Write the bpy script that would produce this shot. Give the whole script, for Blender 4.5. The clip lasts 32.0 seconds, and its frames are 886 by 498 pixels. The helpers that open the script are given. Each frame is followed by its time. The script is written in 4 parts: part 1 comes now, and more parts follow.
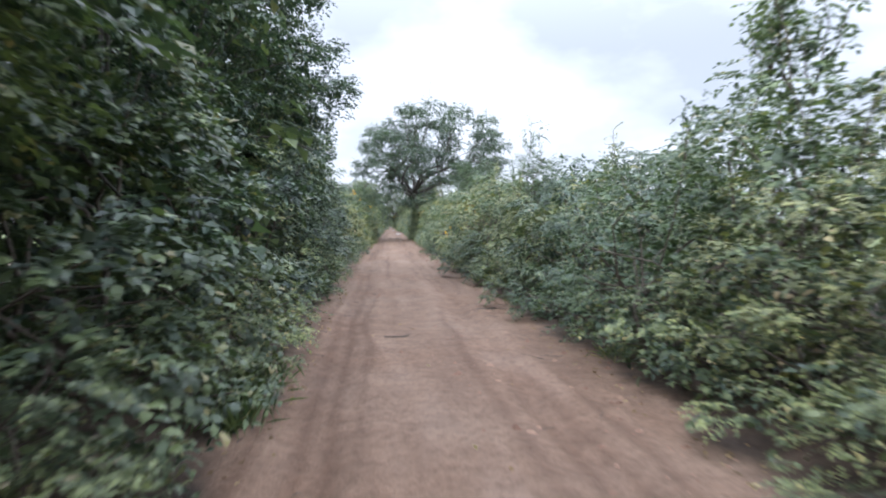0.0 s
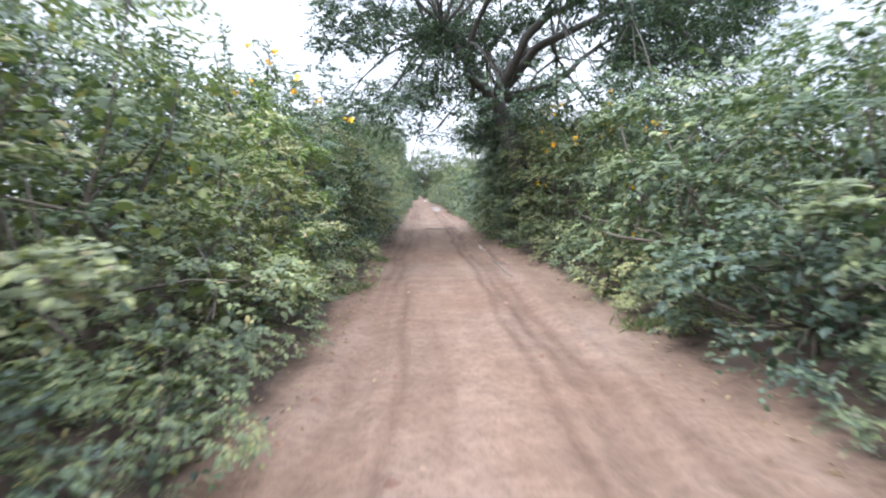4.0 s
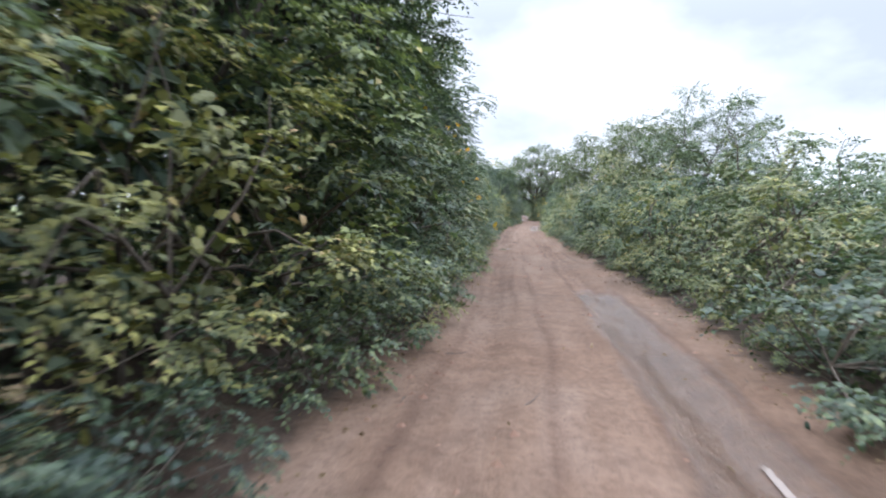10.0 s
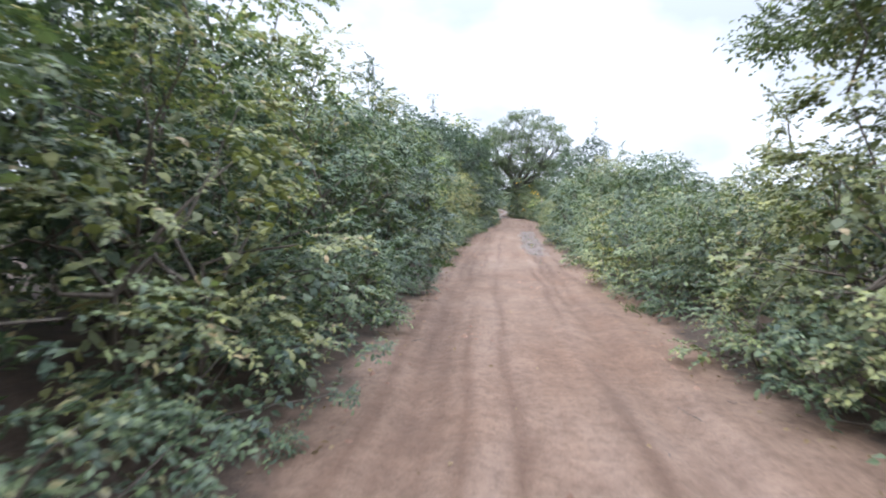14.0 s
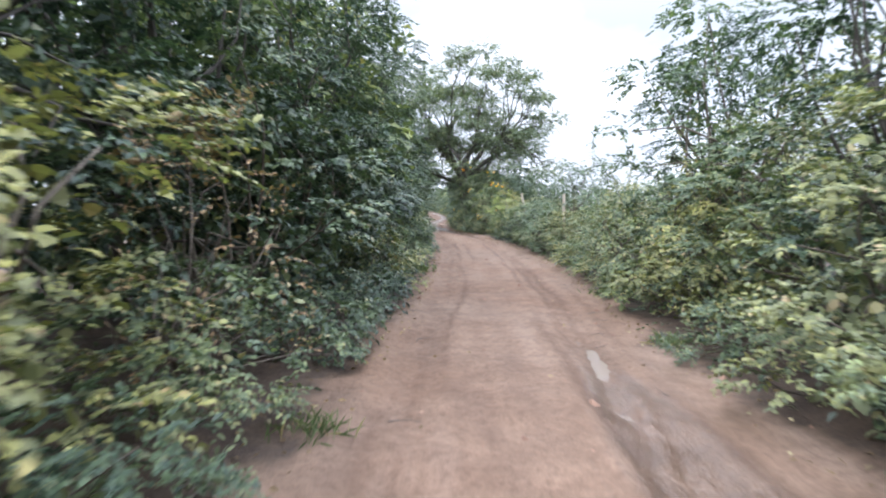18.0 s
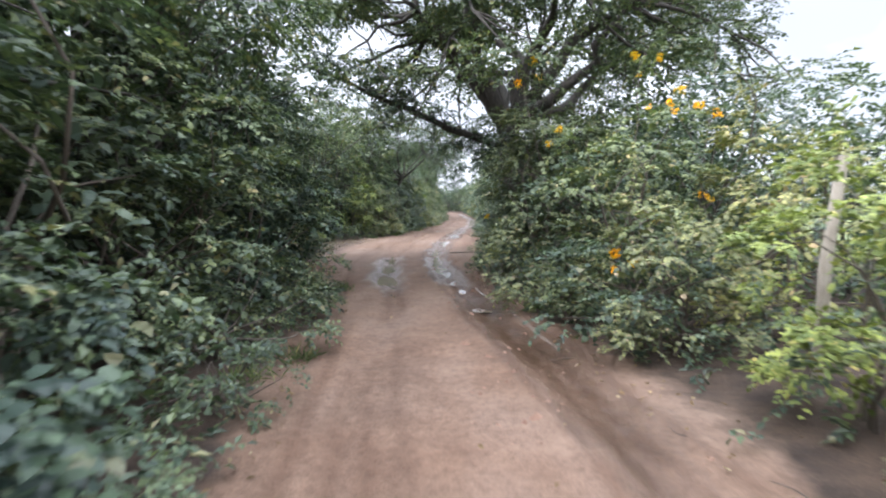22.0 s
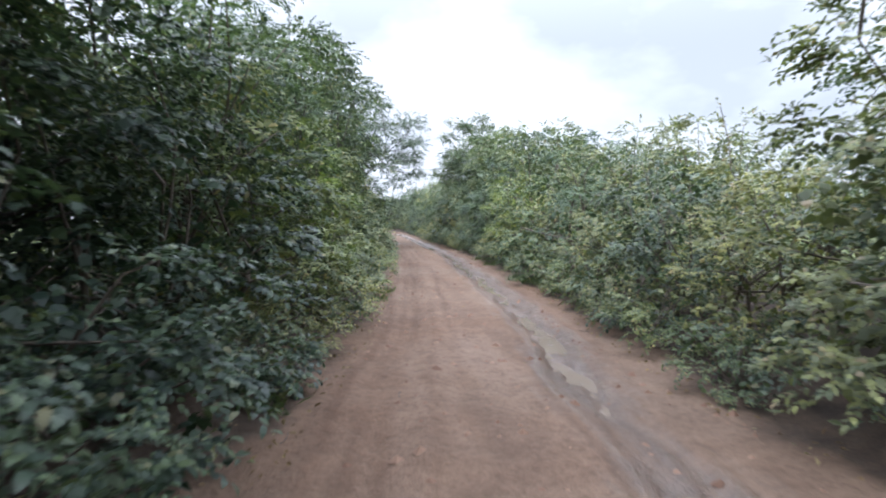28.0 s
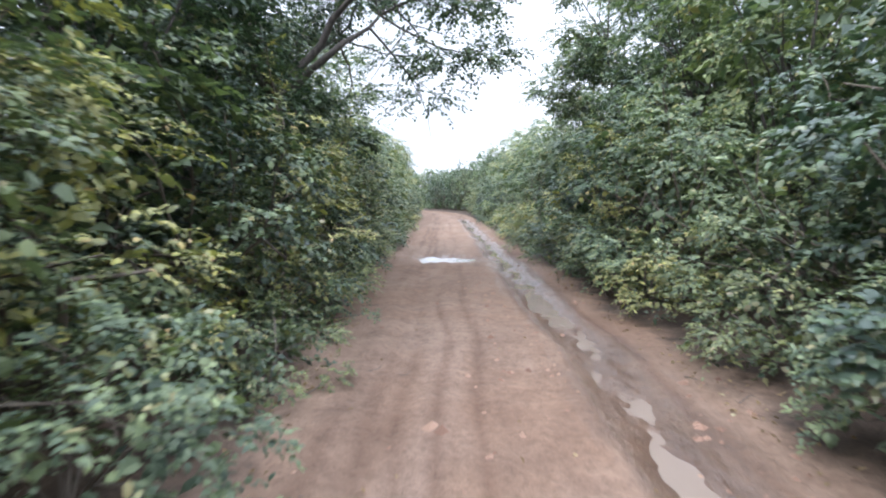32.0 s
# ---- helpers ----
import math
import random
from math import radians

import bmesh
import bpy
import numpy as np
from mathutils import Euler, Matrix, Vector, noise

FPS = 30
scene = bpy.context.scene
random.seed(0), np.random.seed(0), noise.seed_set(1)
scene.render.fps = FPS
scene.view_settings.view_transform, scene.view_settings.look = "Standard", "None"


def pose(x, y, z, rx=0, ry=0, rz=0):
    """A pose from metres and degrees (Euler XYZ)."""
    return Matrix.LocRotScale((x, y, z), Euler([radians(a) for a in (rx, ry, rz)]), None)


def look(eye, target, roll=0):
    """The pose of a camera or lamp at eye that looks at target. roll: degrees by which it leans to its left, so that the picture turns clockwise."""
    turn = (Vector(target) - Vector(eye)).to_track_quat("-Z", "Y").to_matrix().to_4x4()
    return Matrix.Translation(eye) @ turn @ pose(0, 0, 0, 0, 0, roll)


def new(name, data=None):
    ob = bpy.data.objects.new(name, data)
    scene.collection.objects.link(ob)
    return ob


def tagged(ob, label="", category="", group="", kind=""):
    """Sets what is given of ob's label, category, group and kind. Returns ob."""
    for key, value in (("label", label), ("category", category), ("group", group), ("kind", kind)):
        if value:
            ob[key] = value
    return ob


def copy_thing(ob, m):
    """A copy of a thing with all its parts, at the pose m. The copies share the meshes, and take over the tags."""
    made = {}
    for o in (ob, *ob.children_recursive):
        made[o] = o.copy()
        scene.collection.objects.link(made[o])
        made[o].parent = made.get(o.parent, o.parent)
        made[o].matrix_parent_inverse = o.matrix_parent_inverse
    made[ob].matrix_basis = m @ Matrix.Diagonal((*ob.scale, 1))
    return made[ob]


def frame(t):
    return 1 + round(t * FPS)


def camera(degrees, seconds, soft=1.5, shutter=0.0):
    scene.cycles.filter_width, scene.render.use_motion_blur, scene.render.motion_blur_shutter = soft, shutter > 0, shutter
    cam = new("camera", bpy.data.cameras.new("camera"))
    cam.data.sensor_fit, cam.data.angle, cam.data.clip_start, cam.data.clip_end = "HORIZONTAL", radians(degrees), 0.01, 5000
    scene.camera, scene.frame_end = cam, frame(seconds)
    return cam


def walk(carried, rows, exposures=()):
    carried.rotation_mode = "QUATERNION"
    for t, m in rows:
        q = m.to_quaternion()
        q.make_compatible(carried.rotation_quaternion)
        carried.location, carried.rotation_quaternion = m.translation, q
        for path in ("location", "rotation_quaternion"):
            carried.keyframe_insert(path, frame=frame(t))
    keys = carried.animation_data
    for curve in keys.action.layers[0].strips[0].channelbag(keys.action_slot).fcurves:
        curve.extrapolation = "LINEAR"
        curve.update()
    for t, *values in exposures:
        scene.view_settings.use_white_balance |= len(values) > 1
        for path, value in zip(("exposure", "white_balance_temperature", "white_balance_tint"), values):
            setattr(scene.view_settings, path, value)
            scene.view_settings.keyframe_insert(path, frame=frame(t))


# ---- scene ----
cam = camera(75.0, 32.0, soft=2.05, shutter=0.18)
EYE = 1.45
# seconds, x, y, pitch, roll, yaw
PATH = [
    (0.0, 0.000, 0.000, -2.50, 0.00, -5.30),
    (0.5, -0.029, 4.302, -2.50, 0.00, -4.50),
    (1.0, -0.096, 8.651, -2.50, -0.10, -3.50),
    (1.5, -0.175, 12.872, -2.70, -0.20, -1.50),
    (2.0, -0.256, 17.073, -4.70, -0.30, -1.40),
    (2.5, -0.250, 21.286, -5.00, -0.30, -1.60),
    (4.5, -0.275, 38.000, -5.74, 0.60, -2.60),
    (5.0, -0.294, 42.025, -5.64, 0.50, -0.70),
    (5.5, -0.181, 45.977, -6.04, 0.30, 3.20),
    (6.0, -0.203, 49.935, -5.94, 0.40, 5.00),
    (6.5, -0.160, 53.823, -5.74, 0.30, 5.50),
    (7.0, -0.118, 57.711, -5.04, 0.20, 5.30),
    (7.5, -0.079, 61.532, -4.84, 0.40, 3.30),
    (8.0, -0.106, 65.356, -4.84, 0.60, 1.50),
    (8.5, -0.128, 69.315, -4.54, 0.00, 3.10),
    (9.0, -0.155, 73.139, -3.64, -0.40, 7.70),
    (9.5, -0.119, 76.893, -3.74, -1.20, 8.30),
    (10.0, -0.009, 80.778, -3.84, -0.60, 7.90),
    (10.5, 0.033, 84.666, -3.84, -0.30, 6.60),
    (11.0, 0.069, 88.420, -4.24, -0.50, 5.50),
    (11.5, -0.037, 91.980, -4.14, -0.40, 5.30),
    (12.0, -0.077, 95.536, -3.64, -0.60, 5.30),
    (12.5, -0.132, 98.758, -3.74, -0.80, 5.40),
    (13.0, -0.263, 101.782, -3.84, -1.00, 6.20),
    (13.5, -0.333, 104.669, -4.34, -1.10, 6.20),
    (15.5, -0.530, 116.600, -4.77, -0.60, 1.50),
    (16.0, -0.558, 120.120, -4.67, -0.60, 1.50),
    (16.5, -0.520, 123.579, -4.17, -0.60, 1.40),
    (17.0, -0.484, 127.101, -3.67, -0.70, 0.50),
    (17.5, -0.381, 130.497, -4.07, -0.40, -0.10),
    (18.0, -0.276, 133.829, -4.27, -0.10, -1.10),
    (18.5, -0.108, 137.162, -3.27, 0.10, -1.30),
    (19.0, 0.004, 140.238, -3.07, 0.40, -1.40),
    (19.5, 0.243, 143.317, -3.47, 0.70, -5.50),
    (20.0, 0.490, 146.141, -5.37, 0.60, -7.80),
    (20.5, 0.604, 149.089, -5.27, 0.50, -6.10),
    (21.0, 0.719, 152.037, -4.17, 0.70, -2.80),
    (21.5, 0.706, 154.981, -3.67, 0.60, -0.50),
    (22.0, 0.631, 157.861, -4.37, 0.30, 2.10),
    (22.5, 0.429, 160.672, -4.37, 0.40, 4.40),
    (23.0, 0.103, 163.353, -3.57, 0.60, 5.60),
    (23.5, -0.346, 165.838, -3.27, 0.40, 8.50),
    (24.0, -0.794, 168.259, -3.27, 0.40, 10.00),
    (24.5, -1.174, 170.554, -3.07, 0.50, 9.70),
    (25.0, -1.426, 172.852, -2.97, 0.50, 9.60),
    (25.5, -1.554, 175.281, -1.57, 1.10, 5.70),
    (26.0, -1.555, 177.778, -0.67, 1.40, 0.60),
    (26.5, -1.491, 180.213, -2.27, 1.50, -1.60),
    (28.5, -0.820, 190.600, -2.93, 0.00, -5.50),
    (29.0, -0.549, 193.216, -3.03, 0.00, -4.50),
    (29.5, -0.366, 195.919, -3.13, -0.10, -3.30),
    (30.0, -0.278, 198.630, -4.13, -0.20, -0.30),
    (30.5, -0.229, 201.345, -4.83, -0.40, 1.20),
    (31.0, -0.192, 204.138, -4.93, -0.20, 1.90),
    (31.5, -0.133, 206.949, -4.93, -0.30, 2.20),
    (32.0, -0.036, 209.755, -5.03, -0.30, 2.20),
]
walk(cam, [(t, pose(x, y, EYE, 90 + p, r, w)) for t, x, y, p, r, w in PATH], [
    (0, 0.98, 5620, 11), (2, 0.92, 5620, 11), (4.5, 1.48, 5620, 11), (5.2, 1.48, 5620, 11), (6, 1.15, 5620, 11), (8, 1.10, 5620, 11), (9, 1.29, 5620, 11), (10, 1.00, 5620, 11), (12, 0.91, 5620, 11), (13.3, 1.22, 5620, 11),
    (15.5, 0.70, 5620, 11), (17, 0.63, 5620, 11), (18, 1.27, 5620, 11), (19, 0.96, 5620, 11), (20, 0.97, 5620, 11), (22, 1.31, 5750, 12), (23, 1.61, 5850, 12), (24, 1.57, 6100, 12), (25, 1.23, 6000, 12), (26, 0.87, 5620, 11), (29, 1.09, 5620, 11), (30, 1.15, 5620, 11), (31, 1.51, 5620, 11), (32, 1.41, 5620, 11)])

# ---- sky and sun ----
SUN_EL, SUN_ROT = radians(42), radians(232)
world = bpy.data.worlds.new("overcast_sky")
scene.world = world
world.use_nodes = True
wt = world.node_tree
wt.nodes.clear()
w_out = wt.nodes.new("ShaderNodeOutputWorld")
w_co = wt.nodes.new("ShaderNodeTexCoord")
w_sky = wt.nodes.new("ShaderNodeTexSky")
w_sky.sky_type, w_sky.sun_disc = "NISHITA", False
w_sky.sun_elevation, w_sky.sun_rotation = SUN_EL, SUN_ROT
w_sky.dust_density = 3.0
w_skybg = wt.nodes.new("ShaderNodeBackground")
w_skybg.inputs["Strength"].default_value = 0.12
wt.links.new(w_sky.outputs[0], w_skybg.inputs[0])
w_map = wt.nodes.new("ShaderNodeMapping")
w_map.inputs["Scale"].default_value = (1.0, 1.0, 1.9)
w_map.inputs["Location"].default_value = (0.35, 0.1, 0.2)
wt.links.new(w_co.outputs["Generated"], w_map.inputs["Vector"])
w_n = wt.nodes.new("ShaderNodeTexNoise")
w_n.inputs["Scale"].default_value = 3.1
w_n.inputs["Detail"].default_value = 5.0
w_n.inputs["Roughness"].default_value = 0.5
wt.links.new(w_map.outputs[0], w_n.inputs["Vector"])
w_r = wt.nodes.new("ShaderNodeValToRGB")
w_r.color_ramp.elements[0].position, w_r.color_ramp.elements[0].color = 0.38, (0.62, 0.63, 0.655, 1)
w_r.color_ramp.elements[1].position, w_r.color_ramp.elements[1].color = 0.60, (1.0, 1.0, 1.0, 1)
wt.links.new(w_n.outputs["Fac"], w_r.inputs[0])
w_cloud = wt.nodes.new("ShaderNodeBackground")
w_cloud.inputs["Strength"].default_value = 1.15
# a clouded sky is brightest overhead
w_xyz = wt.nodes.new("ShaderNodeSeparateXYZ")
wt.links.new(w_co.outputs["Generated"], w_xyz.inputs[0])
w_zen = wt.nodes.new("ShaderNodeMapRange")
w_zen.interpolation_type = "SMOOTHSTEP"
w_zen.inputs["From Min"].default_value, w_zen.inputs["From Max"].default_value = 0.25, 0.95
w_zen.inputs["To Min"].default_value, w_zen.inputs["To Max"].default_value = 0.68, 3.4
wt.links.new(w_xyz.outputs["Z"], w_zen.inputs[0])
wt.links.new(w_zen.outputs[0], w_cloud.inputs["Strength"])
wt.links.new(w_r.outputs[0], w_cloud.inputs[0])
w_mix = wt.nodes.new("ShaderNodeMixShader")
w_mix.inputs[0].default_value = 0.94
wt.links.new(w_skybg.outputs[0], w_mix.inputs[1])
wt.links.new(w_cloud.outputs[0], w_mix.inputs[2])
wt.links.new(w_mix.outputs[0], w_out.inputs[0])

sun = new("sun", bpy.data.lights.new("sun", "SUN"))
sun.data.energy, sun.data.angle, sun.data.color = 1.5, radians(30), (1.0, 0.96, 0.9)
sun.matrix_basis = look((0, 0, 0), (-math.sin(SUN_ROT) * math.cos(SUN_EL), -math.cos(SUN_ROT) * math.cos(SUN_EL), -math.sin(SUN_EL)))


# ---- materials ----
def material(name):
    m = bpy.data.materials.new(name)
    m.use_nodes = True
    return m, m.node_tree, m.node_tree.nodes["Principled BSDF"]


def node(tree, kind, **values):
    n = tree.nodes.new(kind)
    for key, value in values.items():
        n.inputs[key.replace("_", " ")].default_value = value
    return n


def ramp(tree, source, *stops):
    r = tree.nodes.new("ShaderNodeValToRGB")
    while len(r.color_ramp.elements) < len(stops):
        r.color_ramp.elements.new(0.5)
    for e, (p, c) in zip(r.color_ramp.elements, stops):
        e.position, e.color = p, (*c, 1)
    tree.links.new(source, r.inputs[0])
    return r.outputs[0]


def blend(tree, fac, a, b, kind="MIX"):
    n = tree.nodes.new("ShaderNodeMix")
    n.data_type, n.blend_type = "RGBA", kind
    for socket, value in ((n.inputs[0], fac), (n.inputs[6], a), (n.inputs[7], b)):
        if isinstance(value, bpy.types.NodeSocket):
            tree.links.new(value, socket)
        else:
            socket.default_value = value if isinstance(value, float) else (*value, 1)
    return n.outputs[2]


def leaf_material(name, dark, mid, light, odd, gloss=0.48, shine=0.25):
    """Leaves: every leaf its own tone, every plant its own tint, a few yellowed or dry."""
    m, tree, bsdf = material(name)
    geo = tree.nodes.new("ShaderNodeNewGeometry")
    info = tree.nodes.new("ShaderNodeObjectInfo")
    tone = ramp(tree, geo.outputs["Random Per Island"], (0.0, dark), (0.5, mid), (0.93, light), (0.97, odd))
    tint = ramp(tree, info.outputs["Random"], (0.0, (0.62, 0.70, 0.72)), (0.5, (1.0, 1.0, 1.0)), (1.0, (1.38, 1.26, 1.0)))
    colour = blend(tree, 1.0, tone, tint, "MULTIPLY")
    co = tree.nodes.new("ShaderNodeTexCoord")
    n = node(tree, "ShaderNodeTexNoise", Scale=1.7, Detail=3.0)
    tree.links.new(co.outputs["Object"], n.inputs["Vector"])
    patch = ramp(tree, n.outputs["Fac"], (0.33, (0.66, 0.7, 0.72)), (0.67, (1.3, 1.25, 1.1)))
    colour = blend(tree, 1.0, colour, patch, "MULTIPLY")
    tree.links.new(colour, bsdf.inputs["Base Color"])
    bsdf.inputs["Roughness"].default_value = gloss
    bsdf.inputs["Specular IOR Level"].default_value = shine
    trans = tree.nodes.new("ShaderNodeBsdfTranslucent")
    through_colour = blend(tree, 1.0, colour, (1.2, 1.4, 0.7), "MULTIPLY")
    tree.links.new(through_colour, trans.inputs[0])
    mix = tree.nodes.new("ShaderNodeMixShader")
    mix.inputs[0].default_value = 0.22
    tree.links.new(bsdf.outputs[0], mix.inputs[1])
    tree.links.new(trans.outputs[0], mix.inputs[2])
    tree.links.new(mix.outputs[0], tree.nodes["Material Output"].inputs[0])
    return m


LEAF_GREEN = leaf_material("leaf_green", (0.058, 0.082, 0.062), (0.107, 0.136, 0.087), (0.180, 0.219, 0.119), (0.256, 0.235, 0.140))
# dark glossy leaves, their colour lowered further to imitate deep hedge shade
LEAF_DARK = leaf_material("leaf_dark_glossy_shaded", (0.028, 0.045, 0.037), (0.058, 0.083, 0.060), (0.109, 0.146, 0.084), (0.161, 0.153, 0.093), 0.42, 0.34)
LEAF_OLIVE = leaf_material("leaf_olive", (0.092, 0.107, 0.071), (0.159, 0.171, 0.096), (0.247, 0.259, 0.119), (0.284, 0.224, 0.152), 0.52, 0.24)
LEAF_LIME = leaf_material("leaf_yellow_green", (0.097, 0.133, 0.051), (0.170, 0.213, 0.074), (0.260, 0.305, 0.096), (0.330, 0.296, 0.116), 0.52, 0.24)
LEAF_BLUE = leaf_material("leaf_tree_green", (0.040, 0.061, 0.054), (0.075, 0.102, 0.075), (0.126, 0.161, 0.097), (0.170, 0.168, 0.108), 0.46, 0.3)
GRASS = leaf_material("grass_blade", (0.052, 0.087, 0.037), (0.089, 0.131, 0.060), (0.143, 0.178, 0.093), (0.284, 0.255, 0.152), 0.5, 0.3)
LITTER = leaf_material("dry_leaf", (0.129, 0.087, 0.054), (0.208, 0.143, 0.092), (0.306, 0.224, 0.146), (0.356, 0.306, 0.214), 0.8, 0.1)
PETAL = leaf_material("petal_yellow", (0.75, 0.4, 0.01), (0.85, 0.5, 0.015), (0.9, 0.6, 0.03), (0.75, 0.35, 0.01), 0.6, 0.2)


def bark_material(name, dark, light):
    m, tree, bsdf = material(name)
    co = tree.nodes.new("ShaderNodeTexCoord")
    mp = node(tree, "ShaderNodeMapping", Scale=(9, 9, 2))
    tree.links.new(co.outputs["Object"], mp.inputs["Vector"])
    n = node(tree, "ShaderNodeTexNoise", Scale=2.2, Detail=6.0, Roughness=0.65)
    tree.links.new(mp.outputs[0], n.inputs["Vector"])
    tree.links.new(ramp(tree, n.outputs["Fac"], (0.3, dark), (0.72, light)), bsdf.inputs["Base Color"])
    b = node(tree, "ShaderNodeBump", Strength=0.7, Distance=0.02)
    tree.links.new(n.outputs["Fac"], b.inputs["Height"])
    tree.links.new(b.outputs[0], bsdf.inputs["Normal"])
    bsdf.inputs["Roughness"].default_value = 0.85
    return m


BARK = bark_material("bark_dark", (0.032, 0.027, 0.024), (0.095, 0.082, 0.07))
TWIG = bark_material("twig_grey_brown", (0.055, 0.043, 0.033), (0.15, 0.122, 0.096))
POST_WOOD = bark_material("weathered_post_wood", (0.25, 0.21, 0.17), (0.48, 0.42, 0.35))


def ground_material():
    """Red sand on the track, dark leaf mould under the bushes, pasture further out."""
    m, tree, bsdf = material("earth_and_sand")
    co = tree.nodes.new("ShaderNodeTexCoord")

    def noise_at(scale, detail=4.0, stretch=(1, 1, 1), rough=0.55):
        mp = node(tree, "ShaderNodeMapping", Scale=stretch)
        tree.links.new(co.outputs["Object"], mp.inputs["Vector"])
        n = node(tree, "ShaderNodeTexNoise", Scale=scale, Detail=detail, Roughness=rough)
        tree.links.new(mp.outputs[0], n.inputs["Vector"])
        return n.outputs["Fac"]

    fine, mid, big, grit = noise_at(60, 3), noise_at(3.0, 5), noise_at(0.35, 3), noise_at(16, 4, (1, 0.7, 1), 0.65)
    streak = noise_at(1.6, 4, (1, 0.16, 1))
    sand = ramp(tree, streak, (0.28, (0.122, 0.079, 0.055)), (0.5, (0.157, 0.103, 0.071)), (0.72, (0.192, 0.134, 0.100)))
    sand = blend(tree, 1.0, sand, ramp(tree, mid, (0.32, (0.82, 0.80, 0.79)), (0.68, (1.12, 1.12, 1.12))), "MULTIPLY")
    sand = blend(tree, 1.0, sand, ramp(tree, fine, (0.3, (0.85, 0.85, 0.85)), (0.7, (1.12, 1.12, 1.12))), "MULTIPLY")
    sand = blend(tree, 1.0, sand, ramp(tree, big, (0.35, (0.95, 0.88, 0.83)), (0.65, (1.03, 1.05, 1.08))), "MULTIPLY")
    sand = blend(tree, 1.0, sand, ramp(tree, grit, (0.34, (0.78, 0.77, 0.76)), (0.5, (1.0, 1.0, 1.0)), (0.68, (1.12, 1.12, 1.12))), "MULTIPLY")
    mould = ramp(tree, mid, (0.3, (0.03, 0.021, 0.016)), (0.7, (0.08, 0.055, 0.039)))
    mould = blend(tree, 1.0, mould, ramp(tree, fine, (0.3, (0.6, 0.6, 0.6)), (0.7, (1.35, 1.3, 1.25))), "MULTIPLY")
    grass = ramp(tree, mid, (0.3, (0.07, 0.095, 0.035)), (0.7, (0.15, 0.165, 0.06)))

    def mask(name):
        a = tree.nodes.new("ShaderNodeAttribute")
        a.attribute_name = name
        return a.outputs["Fac"]

    def torn(source, much, by):
        add = tree.nodes.new("ShaderNodeMath")
        add.operation = "MULTIPLY_ADD"
        add.inputs[1].default_value = much
        tree.links.new(by, add.inputs[0])
        tree.links.new(source, add.inputs[2])
        clip = node(tree, "ShaderNodeMapRange", From_Min=0.3 + much * 0.5, From_Max=0.75 + much * 0.5)
        tree.links.new(add.outputs[0], clip.inputs[0])
        return clip.outputs[0]

    colour = blend(tree, torn(mask("pasture"), 0.3, mid), mould, grass)
    colour = blend(tree, torn(mask("sand"), 0.9, mid), colour, sand)
    colour = blend(tree, mask("packed"), colour, blend(tree, 1.0, colour, (0.6, 0.54, 0.5), "MULTIPLY"))
    wet = torn(mask("wet"), 1.2, noise_at(5.0, 4, (1, 0.14, 1)))
    colour = blend(tree, wet, colour, blend(tree, 1.0, colour, (0.68, 0.66, 0.65), "MULTIPLY"))
    tree.links.new(colour, bsdf.inputs["Base Color"])
    rough = node(tree, "ShaderNodeMapRange", To_Min=0.92, To_Max=0.33)
    tree.links.new(wet, rough.inputs[0])
    tree.links.new(rough.outputs[0], bsdf.inputs["Roughness"])
    bsdf.inputs["Specular IOR Level"].default_value = 0.35
    b1 = node(tree, "ShaderNodeBump", Strength=0.5, Distance=0.05)
    tree.links.new(mid, b1.inputs["Height"])
    b2 = node(tree, "ShaderNodeBump", Strength=0.5, Distance=0.012)
    tree.links.new(fine, b2.inputs["Height"])
    b3 = node(tree, "ShaderNodeBump", Strength=0.6, Distance=0.03)
    tree.links.new(grit, b3.inputs["Height"])
    tree.links.new(b1.outputs[0], b3.inputs["Normal"])
    tree.links.new(b3.outputs[0], b2.inputs["Normal"])
    tree.links.new(b2.outputs[0], bsdf.inputs["Normal"])
    return m


EARTH = ground_material()


def clod_material():
    m, tree, bsdf = material("crumbled_sand")
    geo = tree.nodes.new("ShaderNodeNewGeometry")
    tree.links.new(ramp(tree, geo.outputs["Random Per Island"], (0.0, (0.13, 0.073, 0.05)), (0.6, (0.2, 0.118, 0.082)), (1.0, (0.27, 0.17, 0.122))), bsdf.inputs["Base Color"])
    bsdf.inputs["Roughness"].default_value = 0.95
    return m


CLOD = clod_material()


def water_material():
    m, tree, bsdf = material("muddy_water")
    bsdf.inputs["Base Color"].default_value = (0.2, 0.155, 0.128, 1)
    bsdf.inputs["Roughness"].default_value = 0.06
    bsdf.inputs["IOR"].default_value = 1.33
    bsdf.inputs["Specular IOR Level"].default_value = 0.8
    n = node(tree, "ShaderNodeTexNoise", Scale=6.0, Detail=2.0)
    b = node(tree, "ShaderNodeBump", Strength=0.09, Distance=0.02)
    tree.links.new(n.outputs["Fac"], b.inputs["Height"])
    tree.links.new(b.outputs[0], bsdf.inputs["Normal"])
    return m


WATER = water_material()

# ---- plan of the lane ----
# middle line of the drive: y, x
LINE = [(-30, 0.2), (0, 0), (20, -0.22), (38, -0.27), (50, -0.2), (62, -0.08), (74, -0.14), (88, 0.05), (96, -0.08),
        (104, -0.32), (117, -0.53), (127, -0.5), (134, -0.27), (140, 0.0), (146, 0.48), (152, 0.72), (157, 0.66),
        (161, 0.4), (165, -0.2), (170, -1.1), (175, -1.54), (182, -1.4), (187, -1.07), (192, -0.68), (197, -0.34), (203, -0.2), (210, -0.03),
        (218, -0.29), (226, -0.58), (236, -0.97), (250, -1.5), (262, -2.4), (272, -4.5), (285, -10.4), (300, -20), (330, -44)]
